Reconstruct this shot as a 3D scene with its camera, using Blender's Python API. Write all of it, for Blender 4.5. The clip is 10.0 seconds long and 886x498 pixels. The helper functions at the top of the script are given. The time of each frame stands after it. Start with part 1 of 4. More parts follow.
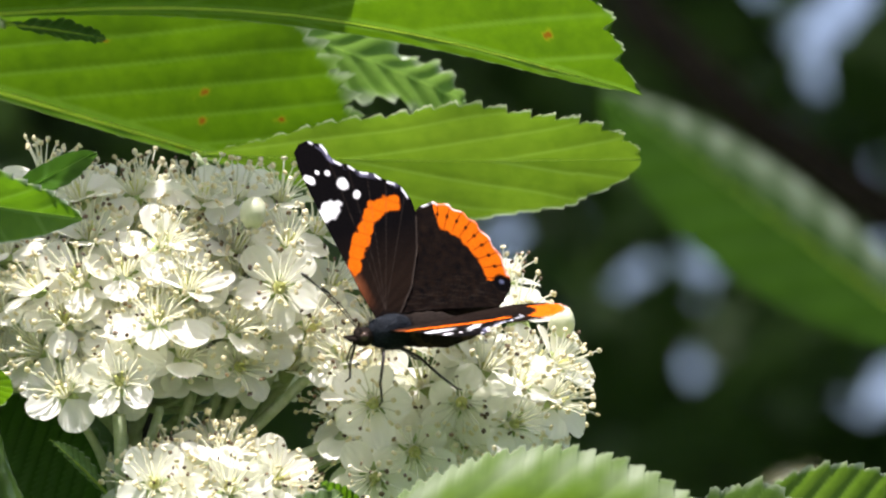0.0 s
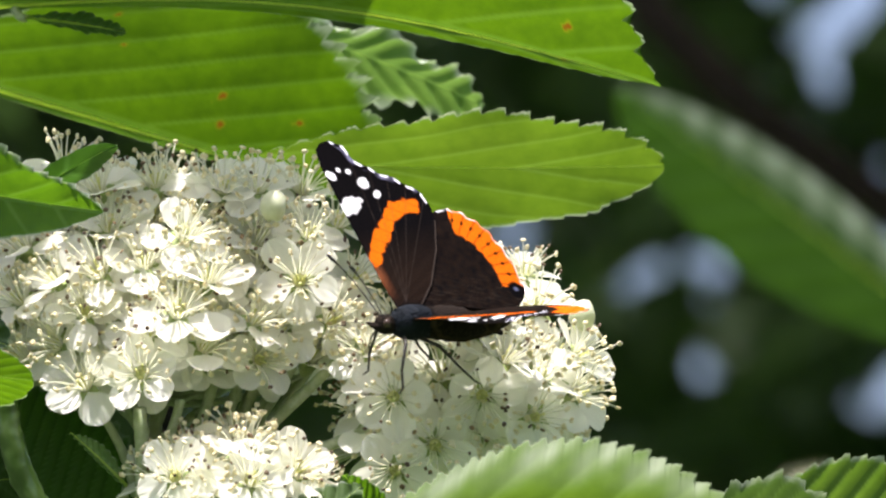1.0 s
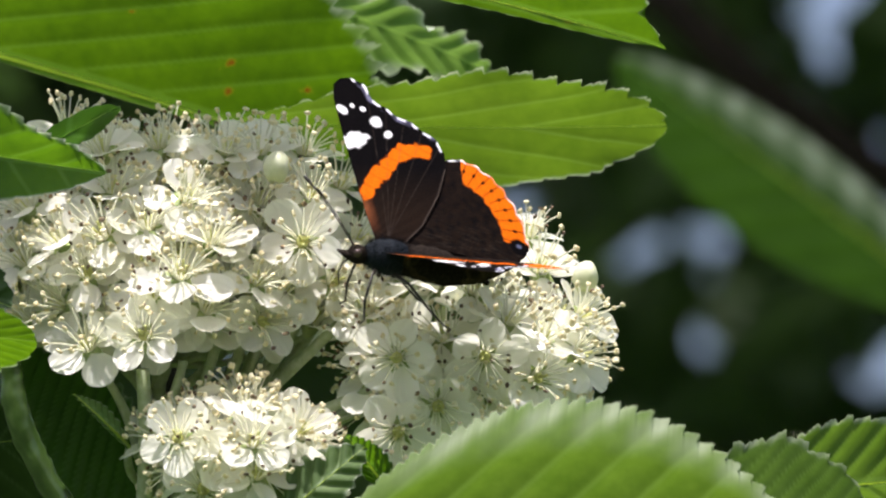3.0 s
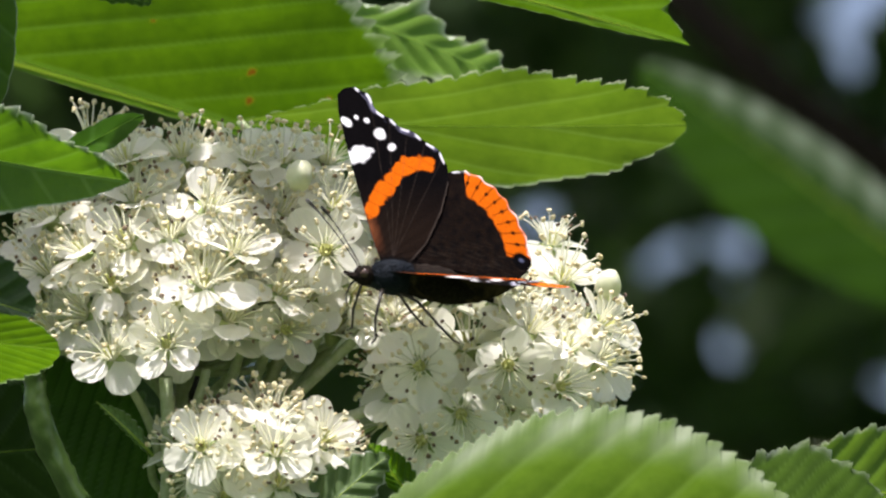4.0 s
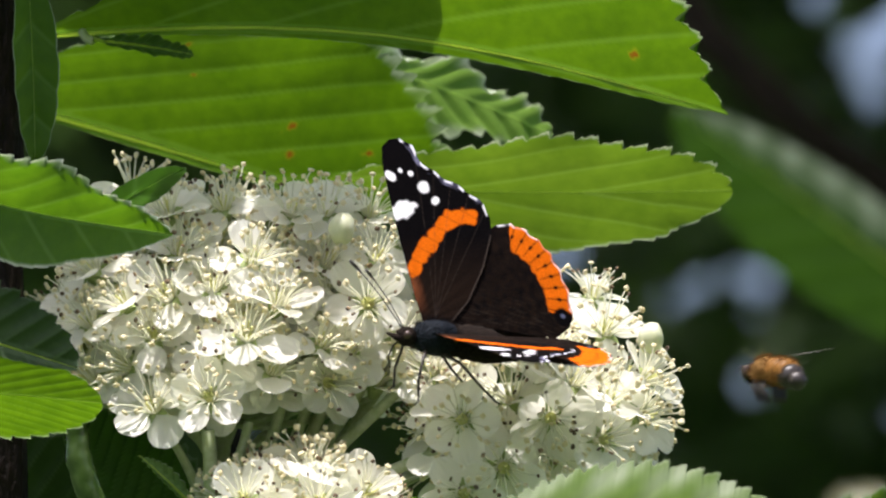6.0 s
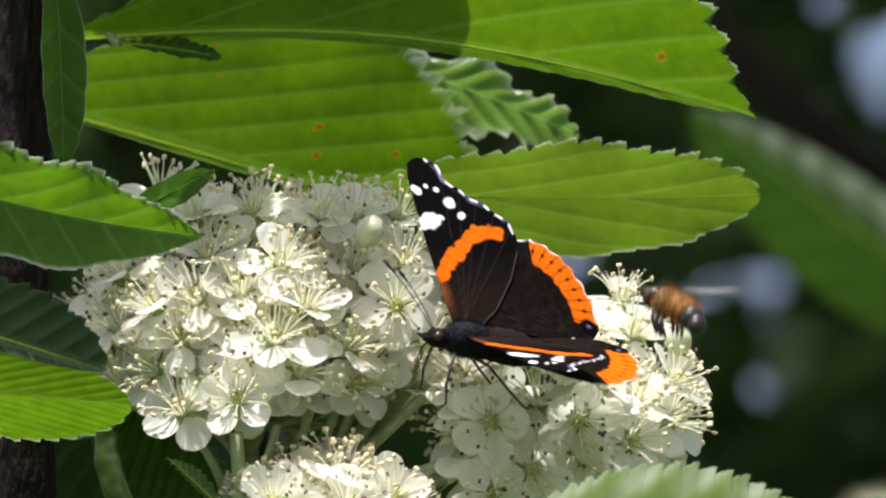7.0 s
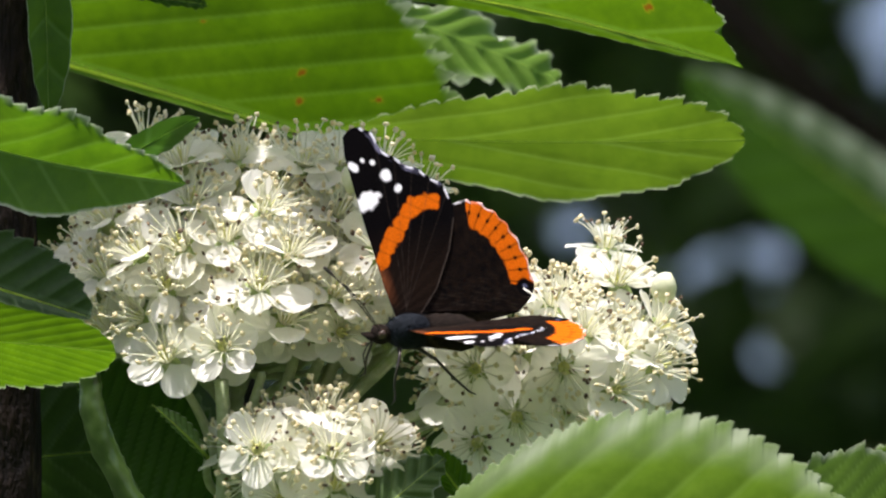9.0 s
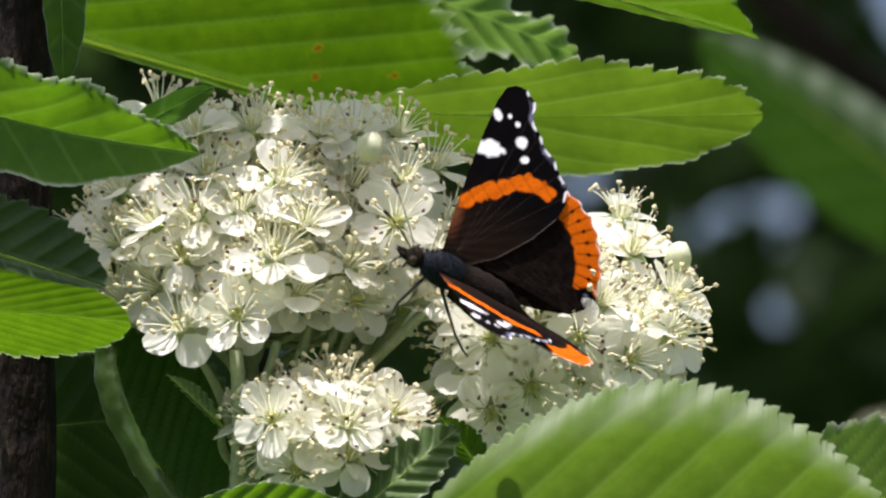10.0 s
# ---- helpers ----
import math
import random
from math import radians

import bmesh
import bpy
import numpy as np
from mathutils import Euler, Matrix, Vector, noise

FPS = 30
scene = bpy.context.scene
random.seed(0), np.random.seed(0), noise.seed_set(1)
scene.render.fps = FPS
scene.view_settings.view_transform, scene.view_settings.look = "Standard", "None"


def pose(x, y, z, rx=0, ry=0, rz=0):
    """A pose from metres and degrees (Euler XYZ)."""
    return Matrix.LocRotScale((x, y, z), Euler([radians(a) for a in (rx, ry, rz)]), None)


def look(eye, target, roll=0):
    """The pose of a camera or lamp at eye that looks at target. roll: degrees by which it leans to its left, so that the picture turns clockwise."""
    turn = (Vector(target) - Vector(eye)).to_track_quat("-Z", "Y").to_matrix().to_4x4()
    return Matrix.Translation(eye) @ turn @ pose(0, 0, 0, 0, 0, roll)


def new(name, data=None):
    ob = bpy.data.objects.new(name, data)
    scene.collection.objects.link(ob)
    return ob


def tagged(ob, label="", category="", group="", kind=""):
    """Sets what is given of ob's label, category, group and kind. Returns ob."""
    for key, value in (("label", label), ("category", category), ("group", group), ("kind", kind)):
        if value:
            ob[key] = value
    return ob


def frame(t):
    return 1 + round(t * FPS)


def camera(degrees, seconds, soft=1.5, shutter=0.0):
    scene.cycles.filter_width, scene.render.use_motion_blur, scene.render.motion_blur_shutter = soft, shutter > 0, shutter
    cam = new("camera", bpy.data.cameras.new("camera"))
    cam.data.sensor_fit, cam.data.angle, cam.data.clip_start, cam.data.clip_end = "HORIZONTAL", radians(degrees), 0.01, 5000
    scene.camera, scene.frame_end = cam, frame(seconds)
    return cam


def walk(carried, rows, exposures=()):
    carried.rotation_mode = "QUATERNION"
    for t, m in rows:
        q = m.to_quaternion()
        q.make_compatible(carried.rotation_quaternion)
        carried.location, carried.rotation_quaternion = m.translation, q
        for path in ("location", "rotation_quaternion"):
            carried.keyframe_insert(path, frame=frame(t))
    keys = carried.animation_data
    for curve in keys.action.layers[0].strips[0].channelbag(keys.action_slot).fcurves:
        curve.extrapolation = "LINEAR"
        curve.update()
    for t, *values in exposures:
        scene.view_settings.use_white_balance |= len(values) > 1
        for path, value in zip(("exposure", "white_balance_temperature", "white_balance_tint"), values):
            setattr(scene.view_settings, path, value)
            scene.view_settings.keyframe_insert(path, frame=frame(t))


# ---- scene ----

# The place is laid out in a view space: x to the right, y away from the camera, z up, origin at the flowers.
# BASE lifts it to its height over the ground and tips it so that the camera looks up into the branches.
BASE = pose(0, 0, 1.7, 12, 0, 0)
DIST = 1.6


def V(u, v, d=0.0):
    """A point of view space: u, v in tenths of a millimetre across the focal plane, d metres behind it."""
    s = (DIST + d) / DIST * 1e-4
    return Vector(((u - 784) * s, d, (441 - v) * s))


# ---- camera ----
LENS = 5.61
cam = camera(LENS, 10.0, soft=2.2, shutter=0.5)
cam.data.dof.use_dof = True
cam.data.dof.focus_distance = 1.597
cam.data.dof.aperture_fstop = 34.0
cam.data.dof.aperture_blades = 0
CAM_ROWS = [
    (0.0, 0.0035, 0.0055, 0.194, -0.057),
    (0.5, 0.0025, 0.0055, 0.233, -0.082),
    (1.0, 0.0008, 0.0038, 0.211, -0.025),
    (1.5, 0.0010, 0.0024, 0.179, 0.030),
    (2.0, 0.0004, 0.0010, 0.064, 0.063),
    (2.5, 0.0000, 0.0000, 0.000, 0.000),
    (2.7, 0.0000, 0.0004, 0.025, -0.042),
    (3.8, 0.0002, 0.0012, 0.118, 0.075),
    (4.0, 0.0002, 0.0013, 0.108, 0.119),
    (4.5, -0.0014, 0.0032, 0.183, 0.218),
    (5.0, -0.0045, 0.0038, 0.204, 0.255),
    (5.5, -0.0033, 0.0048, 0.222, 0.253),
    (5.7, -0.0035, 0.0055, 0.251, 0.225),
    (6.8, -0.0078, 0.0055, 0.347, 0.233),
    (7.0, -0.0084, 0.0052, 0.319, 0.257),
    (7.5, -0.0060, 0.0040, 0.269, 0.327),
    (8.0, -0.0032, 0.0022, 0.232, 0.340),
    (8.5, -0.0036, 0.0006, 0.186, 0.294),
    (9.0, -0.0042, 0.0000, 0.172, 0.313),
    (9.5, -0.0040, 0.0018, -0.010, 0.365),
    (10.0, -0.0049, 0.0033, -0.140, 0.381),
]
EXPOSURE = 0.58
walk(cam, [(t, BASE @ pose(x, -DIST, z, 90 + tilt, 0, turn)) for t, x, z, tilt, turn in CAM_ROWS],
     [(t, EXPOSURE + drift, 6500, 20) for t, drift in ((0, 0.34), (1, 0.36), (1.5, 0.32), (2.5, 0.11), (4.5, 0.04), (7, 0.02), (9, -0.03), (10, -0.03))])

# ---- light ----
SUN_DIR = (BASE.to_3x3() @ Vector((-0.10, -0.13, 0.985))).normalized()
world = bpy.data.worlds.new("world")
scene.world = world
world.use_nodes = True
sky = world.node_tree.nodes.new("ShaderNodeTexSky")
sky.sky_type = "NISHITA"
sky.sun_disc = False
sky.dust_density = 4.0
sky.ozone_density = 0.4
sky.sun_elevation = math.asin(SUN_DIR.z)
sky.sun_rotation = math.atan2(SUN_DIR.x, SUN_DIR.y)
background = world.node_tree.nodes["Background"]
world.node_tree.links.new(sky.outputs[0], background.inputs[0])
background.inputs[1].default_value = 0.12
sun = new("sun", bpy.data.lights.new("sun", "SUN"))
sun.data.energy = 5.0
sun.data.angle = radians(1.0)
sun.data.color = (1.0, 0.972, 0.93)
sun.matrix_basis = look(SUN_DIR * 20, (0, 0, 0))


# ---- materials ----
def material(name):
    m = bpy.data.materials.new(name)
    m.use_nodes = True
    nt = m.node_tree
    return m, nt, nt.nodes["Principled BSDF"], nt.nodes["Material Output"]


def node(nt, kind, **values):
    n = nt.nodes.new(kind)
    for k, v in values.items():
        n.inputs[k].default_value = v
    return n


def noise_tex(nt, scale, detail=4.0, rough=0.55):
    tc = nt.nodes.new("ShaderNodeTexCoord")
    n = node(nt, "ShaderNodeTexNoise", Scale=scale, Detail=detail, Roughness=rough)
    nt.links.new(tc.outputs["Object"], n.inputs["Vector"])
    return n


def ramp(nt, fac, *stops):
    r = nt.nodes.new("ShaderNodeValToRGB")
    while len(r.color_ramp.elements) < len(stops):
        r.color_ramp.elements.new(0.5)
    for e, (p, c) in zip(r.color_ramp.elements, stops):
        e.position, e.color = p, (*c, 1)
    nt.links.new(fac, r.inputs[0])
    return r.outputs[0]


def mix_col(nt, fac, a, b, mode="MIX"):
    n = nt.nodes.new("ShaderNodeMix")
    n.data_type, n.blend_type = "RGBA", mode
    for i, x in ((0, fac), (6, a), (7, b)):
        if isinstance(x, (int, float)):
            n.inputs[i].default_value = x
        elif isinstance(x, tuple):
            n.inputs[i].default_value = (*x, 1)
        else:
            nt.links.new(x, n.inputs[i])
    return n.outputs[2]


def bump(nt, bsdf, height, strength, distance):
    b = node(nt, "ShaderNodeBump", Strength=strength, Distance=distance)
    nt.links.new(height, b.inputs["Height"])
    nt.links.new(b.outputs[0], bsdf.inputs["Normal"])


def thin(nt, bsdf, out, colour, share):
    """Lets part of the light through a thin sheet."""
    tr = nt.nodes.new("ShaderNodeBsdfTranslucent")
    if isinstance(colour, tuple):
        tr.inputs[0].default_value = (*colour, 1)
    else:
        nt.links.new(colour, tr.inputs[0])
    mx = nt.nodes.new("ShaderNodeMixShader")
    mx.inputs[0].default_value = share
    nt.links.new(bsdf.outputs[0], mx.inputs[1])
    nt.links.new(tr.outputs[0], mx.inputs[2])
    nt.links.new(mx.outputs[0], out.inputs[0])


def colour_attribute(nt, name):
    a = nt.nodes.new("ShaderNodeAttribute")
    a.attribute_name = name
    return a


def leaf_material(name, dark, light, through_dark, through_light, share=0.5, rough=0.5, hair=0.55):
    """Leaf blade: green flesh with paler veins, a margin pale with down and painted sheen, and small rust specks."""
    m, nt, b, out = material(name)
    marks = colour_attribute(nt, "marks")
    sep = nt.nodes.new("ShaderNodeSeparateColor")
    nt.links.new(marks.outputs[0], sep.inputs[0])
    big, mid, fine = noise_tex(nt, 70, 3), noise_tex(nt, 330, 4), noise_tex(nt, 900, 3)
    flesh = ramp(nt, big.outputs[0], (0.3, dark), (0.7, light))
    flesh = mix_col(nt, 0.35, flesh, ramp(nt, fine.outputs[0], (0.3, dark), (0.7, light)))
    veins = node(nt, "ShaderNodeMath")
    veins.operation = "MULTIPLY"
    veins.inputs[1].default_value = 0.42
    nt.links.new(sep.outputs[0], veins.inputs[0])
    pale = tuple(min(1, c * 1.4 + 0.05) for c in light)
    col = mix_col(nt, veins.outputs[0], flesh, pale)
    # pale grey towards the margin: down on narrow rims, painted sheen on wide ones
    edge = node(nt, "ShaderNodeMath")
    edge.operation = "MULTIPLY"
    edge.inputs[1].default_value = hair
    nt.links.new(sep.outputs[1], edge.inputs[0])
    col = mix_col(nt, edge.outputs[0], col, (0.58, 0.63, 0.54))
    spot = sep.outputs[2]
    col = mix_col(nt, spot, col, ramp(nt, spot, (0.35, (0.30, 0.28, 0.02)), (0.75, (0.24, 0.08, 0.012))))
    nt.links.new(col, b.inputs["Base Color"])
    b.inputs["Roughness"].default_value = rough
    b.inputs["Specular IOR Level"].default_value = 0.2
    bump(nt, b, fine.outputs[0], 0.25, 0.0004)
    glow = ramp(nt, big.outputs[0], (0.3, through_dark), (0.7, through_light))
    glow = mix_col(nt, 0.4, glow, ramp(nt, mid.outputs[0], (0.35, tuple(c * 0.8 for c in through_dark)), (0.65, tuple(min(1, c * 1.12) for c in through_light))))
    glow = mix_col(nt, veins.outputs[0], glow, tuple(min(1, c * 1.25 + 0.03) for c in through_light))
    glow = mix_col(nt, edge.outputs[0], glow, (0.55, 0.61, 0.48))
    glow = mix_col(nt, spot, glow, ramp(nt, spot, (0.35, (0.38, 0.34, 0.01)), (0.75, (0.26, 0.09, 0.006))))
    thin(nt, b, out, glow, share)
    return m


LEAF = leaf_material("leaf_green", (0.040, 0.095, 0.016), (0.065, 0.14, 0.025), (0.085, 0.22, 0.004), (0.13, 0.29, 0.006), hair=0.95)
LEAF_YOUNG = leaf_material("leaf_young", (0.045, 0.10, 0.014), (0.07, 0.14, 0.02), (0.085, 0.205, 0.002), (0.130, 0.280, 0.003), share=0.58)
LEAF_PALE = leaf_material("leaf_pale", (0.06, 0.12, 0.018), (0.085, 0.155, 0.028), (0.105, 0.210, 0.007), (0.145, 0.262, 0.012), hair=0.75)
LEAF_DOWNY = leaf_material("leaf_downy", (0.10, 0.21, 0.055), (0.19, 0.32, 0.11), (0.14, 0.28, 0.04), (0.20, 0.35, 0.06), 0.35, 0.45, 0.9)
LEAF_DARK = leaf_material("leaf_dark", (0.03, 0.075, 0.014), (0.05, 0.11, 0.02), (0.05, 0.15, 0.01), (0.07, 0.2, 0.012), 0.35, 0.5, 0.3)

LEAF_GREY = leaf_material("leaf_grey_green", (0.055, 0.110, 0.025), (0.085, 0.150, 0.042), (0.11, 0.225, 0.012), (0.15, 0.275, 0.022), 0.48, 0.5, 0.72)
# for leaves in shade: the shade is put into a darker, less translucent green
LEAF_SHADED = leaf_material("leaf_shaded", (0.018, 0.042, 0.011), (0.032, 0.068, 0.018), (0.03, 0.08, 0.006), (0.045, 0.11, 0.008), 0.15, 0.5, 0.15)
LEAF_FELT = leaf_material("leaf_felted", (0.06, 0.11, 0.032), (0.12, 0.18, 0.075), (0.08, 0.17, 0.015), (0.11, 0.21, 0.025), 0.3, 0.5, 0.75)
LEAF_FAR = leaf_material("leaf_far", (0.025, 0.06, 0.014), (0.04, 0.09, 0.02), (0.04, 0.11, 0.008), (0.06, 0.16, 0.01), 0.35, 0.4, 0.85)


def crown_material():
    m, nt, b, out = material("crown_leaves")
    geo = nt.nodes.new("ShaderNodeNewGeometry")
    col = ramp(nt, geo.outputs["Random Per Island"], (0.0, (0.045, 0.075, 0.032)), (0.6, (0.078, 0.122, 0.05)), (1.0, (0.12, 0.165, 0.085)))
    nt.links.new(col, b.inputs["Base Color"])
    b.inputs["Roughness"].default_value = 0.45
    thin(nt, b, out, (0.13, 0.25, 0.05), 0.45)
    return m


CROWN = crown_material()


def petal_material():
    m, nt, b, out = material("petal_white")
    info = nt.nodes.new("ShaderNodeObjectInfo")
    n = noise_tex(nt, 500, 3)
    base = ramp(nt, n.outputs[0], (0.3, (0.89, 0.90, 0.79)), (0.65, (0.93, 0.93, 0.88)))
    warm = ramp(nt, info.outputs["Random"], (0.0, (0.85, 0.88, 0.68)), (0.5, (0.92, 0.93, 0.84)), (1.0, (0.94, 0.94, 0.90)))
    col = mix_col(nt, 0.5, base, warm)
    nt.links.new(col, b.inputs["Base Color"])
    b.inputs["Roughness"].default_value = 0.3
    b.inputs["Specular IOR Level"].default_value = 0.75
    bump(nt, b, n.outputs[0], 0.25, 0.0004)
    thin(nt, b, out, (0.97, 0.97, 0.86), 0.6)
    return m


PETAL = petal_material()


def plain(name, stops, scale, rough, strength=0.3, distance=0.0003, share=0.0, glow=(0, 0, 0), island=False, stretch=1.0, alpha=1.0, gloss=0.5):
    m, nt, b, out = material(name)
    n = noise_tex(nt, scale)
    if stretch != 1.0:
        mp = nt.nodes.new("ShaderNodeMapping")
        mp.inputs["Scale"].default_value = (1, 1, stretch)
        nt.links.new(n.inputs["Vector"].links[0].from_socket, mp.inputs[0])
        nt.links.new(mp.outputs[0], n.inputs["Vector"])
    fac = n.outputs[0]
    if island:
        fac = nt.nodes.new("ShaderNodeNewGeometry").outputs["Random Per Island"]
    nt.links.new(ramp(nt, fac, *stops), b.inputs["Base Color"])
    b.inputs["Roughness"].default_value = rough
    b.inputs["Alpha"].default_value = alpha
    b.inputs["Specular IOR Level"].default_value = gloss
    bump(nt, b, n.outputs[0], strength, distance)
    if share:
        thin(nt, b, out, glow, share)
    return m


FILAMENT = plain("filament", ((0.3, (0.80, 0.81, 0.62)), (0.7, (0.88, 0.88, 0.76))), 800, 0.4, share=0.5, glow=(0.92, 0.92, 0.78), alpha=0.55)
ANTHER = plain("anther", ((0.0, (0.62, 0.52, 0.28)), (0.4, (0.76, 0.70, 0.44)), (1.0, (0.88, 0.84, 0.62))), 900, 0.6, island=True, share=0.2, glow=(0.8, 0.72, 0.4))
ANTHER_SPENT = plain("anther_spent", ((0.0, (0.035, 0.024, 0.014)), (0.6, (0.10, 0.065, 0.03)), (1.0, (0.30, 0.20, 0.10))), 900, 0.6, island=True)
PISTIL = plain("pistil", ((0.3, (0.48, 0.52, 0.16)), (0.7, (0.66, 0.64, 0.26))), 900, 0.5)
STEM = plain("stem_downy", ((0.3, (0.32, 0.40, 0.20)), (0.7, (0.52, 0.58, 0.38))), 700, 0.7, share=0.3, glow=(0.4, 0.5, 0.15))
CALYX = plain("calyx", ((0.3, (0.22, 0.30, 0.10)), (0.7, (0.36, 0.42, 0.16))), 700, 0.65, share=0.25, glow=(0.25, 0.4, 0.06))
RIB = plain("leaf_rib", ((0.3, (0.24, 0.36, 0.08)), (0.7, (0.36, 0.46, 0.14))), 600, 0.5, share=0.75, glow=(0.72, 0.86, 0.22))
LEAF_SHINY = plain("leaf_shiny", ((0.3, (0.028, 0.062, 0.011)), (0.7, (0.065, 0.115, 0.028))), 320, 0.2, 0.35, 0.0004, share=0.2, glow=(0.1, 0.24, 0.02))
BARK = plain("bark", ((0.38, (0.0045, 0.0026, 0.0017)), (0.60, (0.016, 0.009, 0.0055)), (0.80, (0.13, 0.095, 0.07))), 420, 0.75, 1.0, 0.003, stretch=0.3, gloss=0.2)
BUD = plain("bud", ((0.3, (0.62, 0.66, 0.42)), (0.7, (0.78, 0.80, 0.6))), 500, 0.45, share=0.3, glow=(0.6, 0.65, 0.35))
GROUND = plain("meadow", ((0.3, (0.03, 0.06, 0.015)), (0.7, (0.07, 0.12, 0.03))), 3, 0.9, 0.6, 0.05)
FUR = plain("body_fur", ((0.3, (0.006, 0.0045, 0.0035)), (0.7, (0.022, 0.016, 0.012))), 2200, 0.8, 0.9, 0.0004, gloss=0.06)
FUR_BLUE = plain("thorax_fur", ((0.3, (0.006, 0.008, 0.011)), (0.7, (0.015, 0.021, 0.028))), 2200, 0.75, 0.9, 0.0004, gloss=0.12)
CHITIN = plain("chitin", ((0.3, (0.012, 0.010, 0.008)), (0.7, (0.035, 0.028, 0.022))), 900, 0.4)
EYE = plain("eye", ((0.3, (0.03, 0.018, 0.012)), (0.7, (0.06, 0.035, 0.02))), 1500, 0.25)
BEE_FUR = plain("bee_fur", ((0.3, (0.13, 0.065, 0.018)), (0.7, (0.32, 0.18, 0.06))), 1500, 0.85, 0.9, 0.0004, gloss=0.1)
BEE_BAND = plain("bee_band", ((0.3, (0.15, 0.065, 0.012)), (0.7, (0.27, 0.13, 0.028))), 900, 0.5, gloss=0.2)


def wing_material():
    m, nt, b, out = material("wing_scales")
    a = colour_attribute(nt, "scales")
    n = noise_tex(nt, 2600, 3)
    col = mix_col(nt, 0.3, a.outputs[0], mix_col(nt, 1.0, a.outputs[0], ramp(nt, n.outputs[0], (0.25, (0.4, 0.4, 0.4)), (0.75, (1.5, 1.5, 1.5))), "MULTIPLY"))
    nt.links.new(col, b.inputs["Base Color"])
    b.inputs["Roughness"].default_value = 0.75
    b.inputs["Specular IOR Level"].default_value = 0.02
    bump(nt, b, n.outputs[0], 0.5, 0.0002)
    return m


WING = wing_material()


def glassy():
    m, nt, b, out = material("bee_wing")
    b.inputs["Base Color"].default_value = (0.75, 0.72, 0.66, 1)
    b.inputs["Roughness"].default_value = 0.25
    b.inputs["Alpha"].default_value = 0.16
    return m


BEE_WING = glassy()


# ---- building ----
def part(name, bm, mat, parent, label="", m=None):
    me = bpy.data.meshes.new(name)
    bm.to_mesh(me)
    bm.free()
    for p in me.polygons:
        p.use_smooth = True
    me.materials.append(mat)
    return on(name, me, parent, m, label)


def on(name, me, parent, m=None, label=""):
    ob = new(name, me)
    if parent:
        ob.parent = parent
    if m is not None:
        ob.matrix_basis = m
    if label:
        tagged(ob, label)
    return ob


def thing(name, m, label, category, group="", kind=""):
    ob = new(name)
    ob.empty_display_size = 0.005
    ob.matrix_basis = BASE @ m
    return tagged(ob, label, category, group, kind)


def tube(bm, pts, radii, sides=6, cap=True):
    """A tapered tube along points, added to bm."""
    pts = [Vector(p) for p in pts]
    rings = []
    n = len(pts)
    side = None
    for i, p in enumerate(pts):
        d = (pts[min(i + 1, n - 1)] - pts[max(i - 1, 0)]).normalized()
        if side is None:
            side = d.orthogonal().normalized()
        side = (side - d * side.dot(d)).normalized()
        up = d.cross(side)
        r = radii[i] if not isinstance(radii, (int, float)) else radii
        rings.append([bm.verts.new(p + (side * math.cos(a) + up * math.sin(a)) * r)
                      for a in (2 * math.pi * k / sides for k in range(sides))])
    for a, b in zip(rings, rings[1:]):
        for k in range(sides):
            bm.faces.new((a[k], a[(k + 1) % sides], b[(k + 1) % sides], b[k]))
    if cap:
        bm.faces.new(rings[0][::-1])
        bm.faces.new(rings[-1])
    return bm


def bend_line(a, b, sag, n=8):
    """Points from a to b with a bow of vector sag."""
    a, b, sag = Vector(a), Vector(b), Vector(sag)
    return [a.lerp(b, i / n) + sag * (4 * (i / n) * (1 - i / n)) for i in range(n + 1)]


def blob(bm, centre, radii, rings=8, sides=10, m=None):
    """An ellipsoid added to bm."""
    m = m or Matrix()
    grid = []
    for i in range(rings + 1):
        th = math.pi * i / rings
        ring = []
        for k in range(sides):
            ph = 2 * math.pi * k / sides
            p = Vector((radii[0] * math.cos(th), radii[1] * math.sin(th) * math.cos(ph), radii[2] * math.sin(th) * math.sin(ph)))
            ring.append(m @ (Vector(centre) + p))
        grid.append(ring)
    ends = [bm.verts.new(m @ (Vector(centre) + Vector((s * radii[0], 0, 0)))) for s in (1, -1)]
    vs = [[bm.verts.new(p) for p in ring] for ring in grid[1:-1]]
    for a, b in zip(vs, vs[1:]):
        for k in range(sides):
            bm.faces.new((a[k], b[k], b[(k + 1) % sides], a[(k + 1) % sides]))
    for k in range(sides):
        bm.faces.new((ends[0], vs[0][k], vs[0][(k + 1) % sides]))
        bm.faces.new((ends[1], vs[-1][(k + 1) % sides], vs[-1][k]))
    return bm


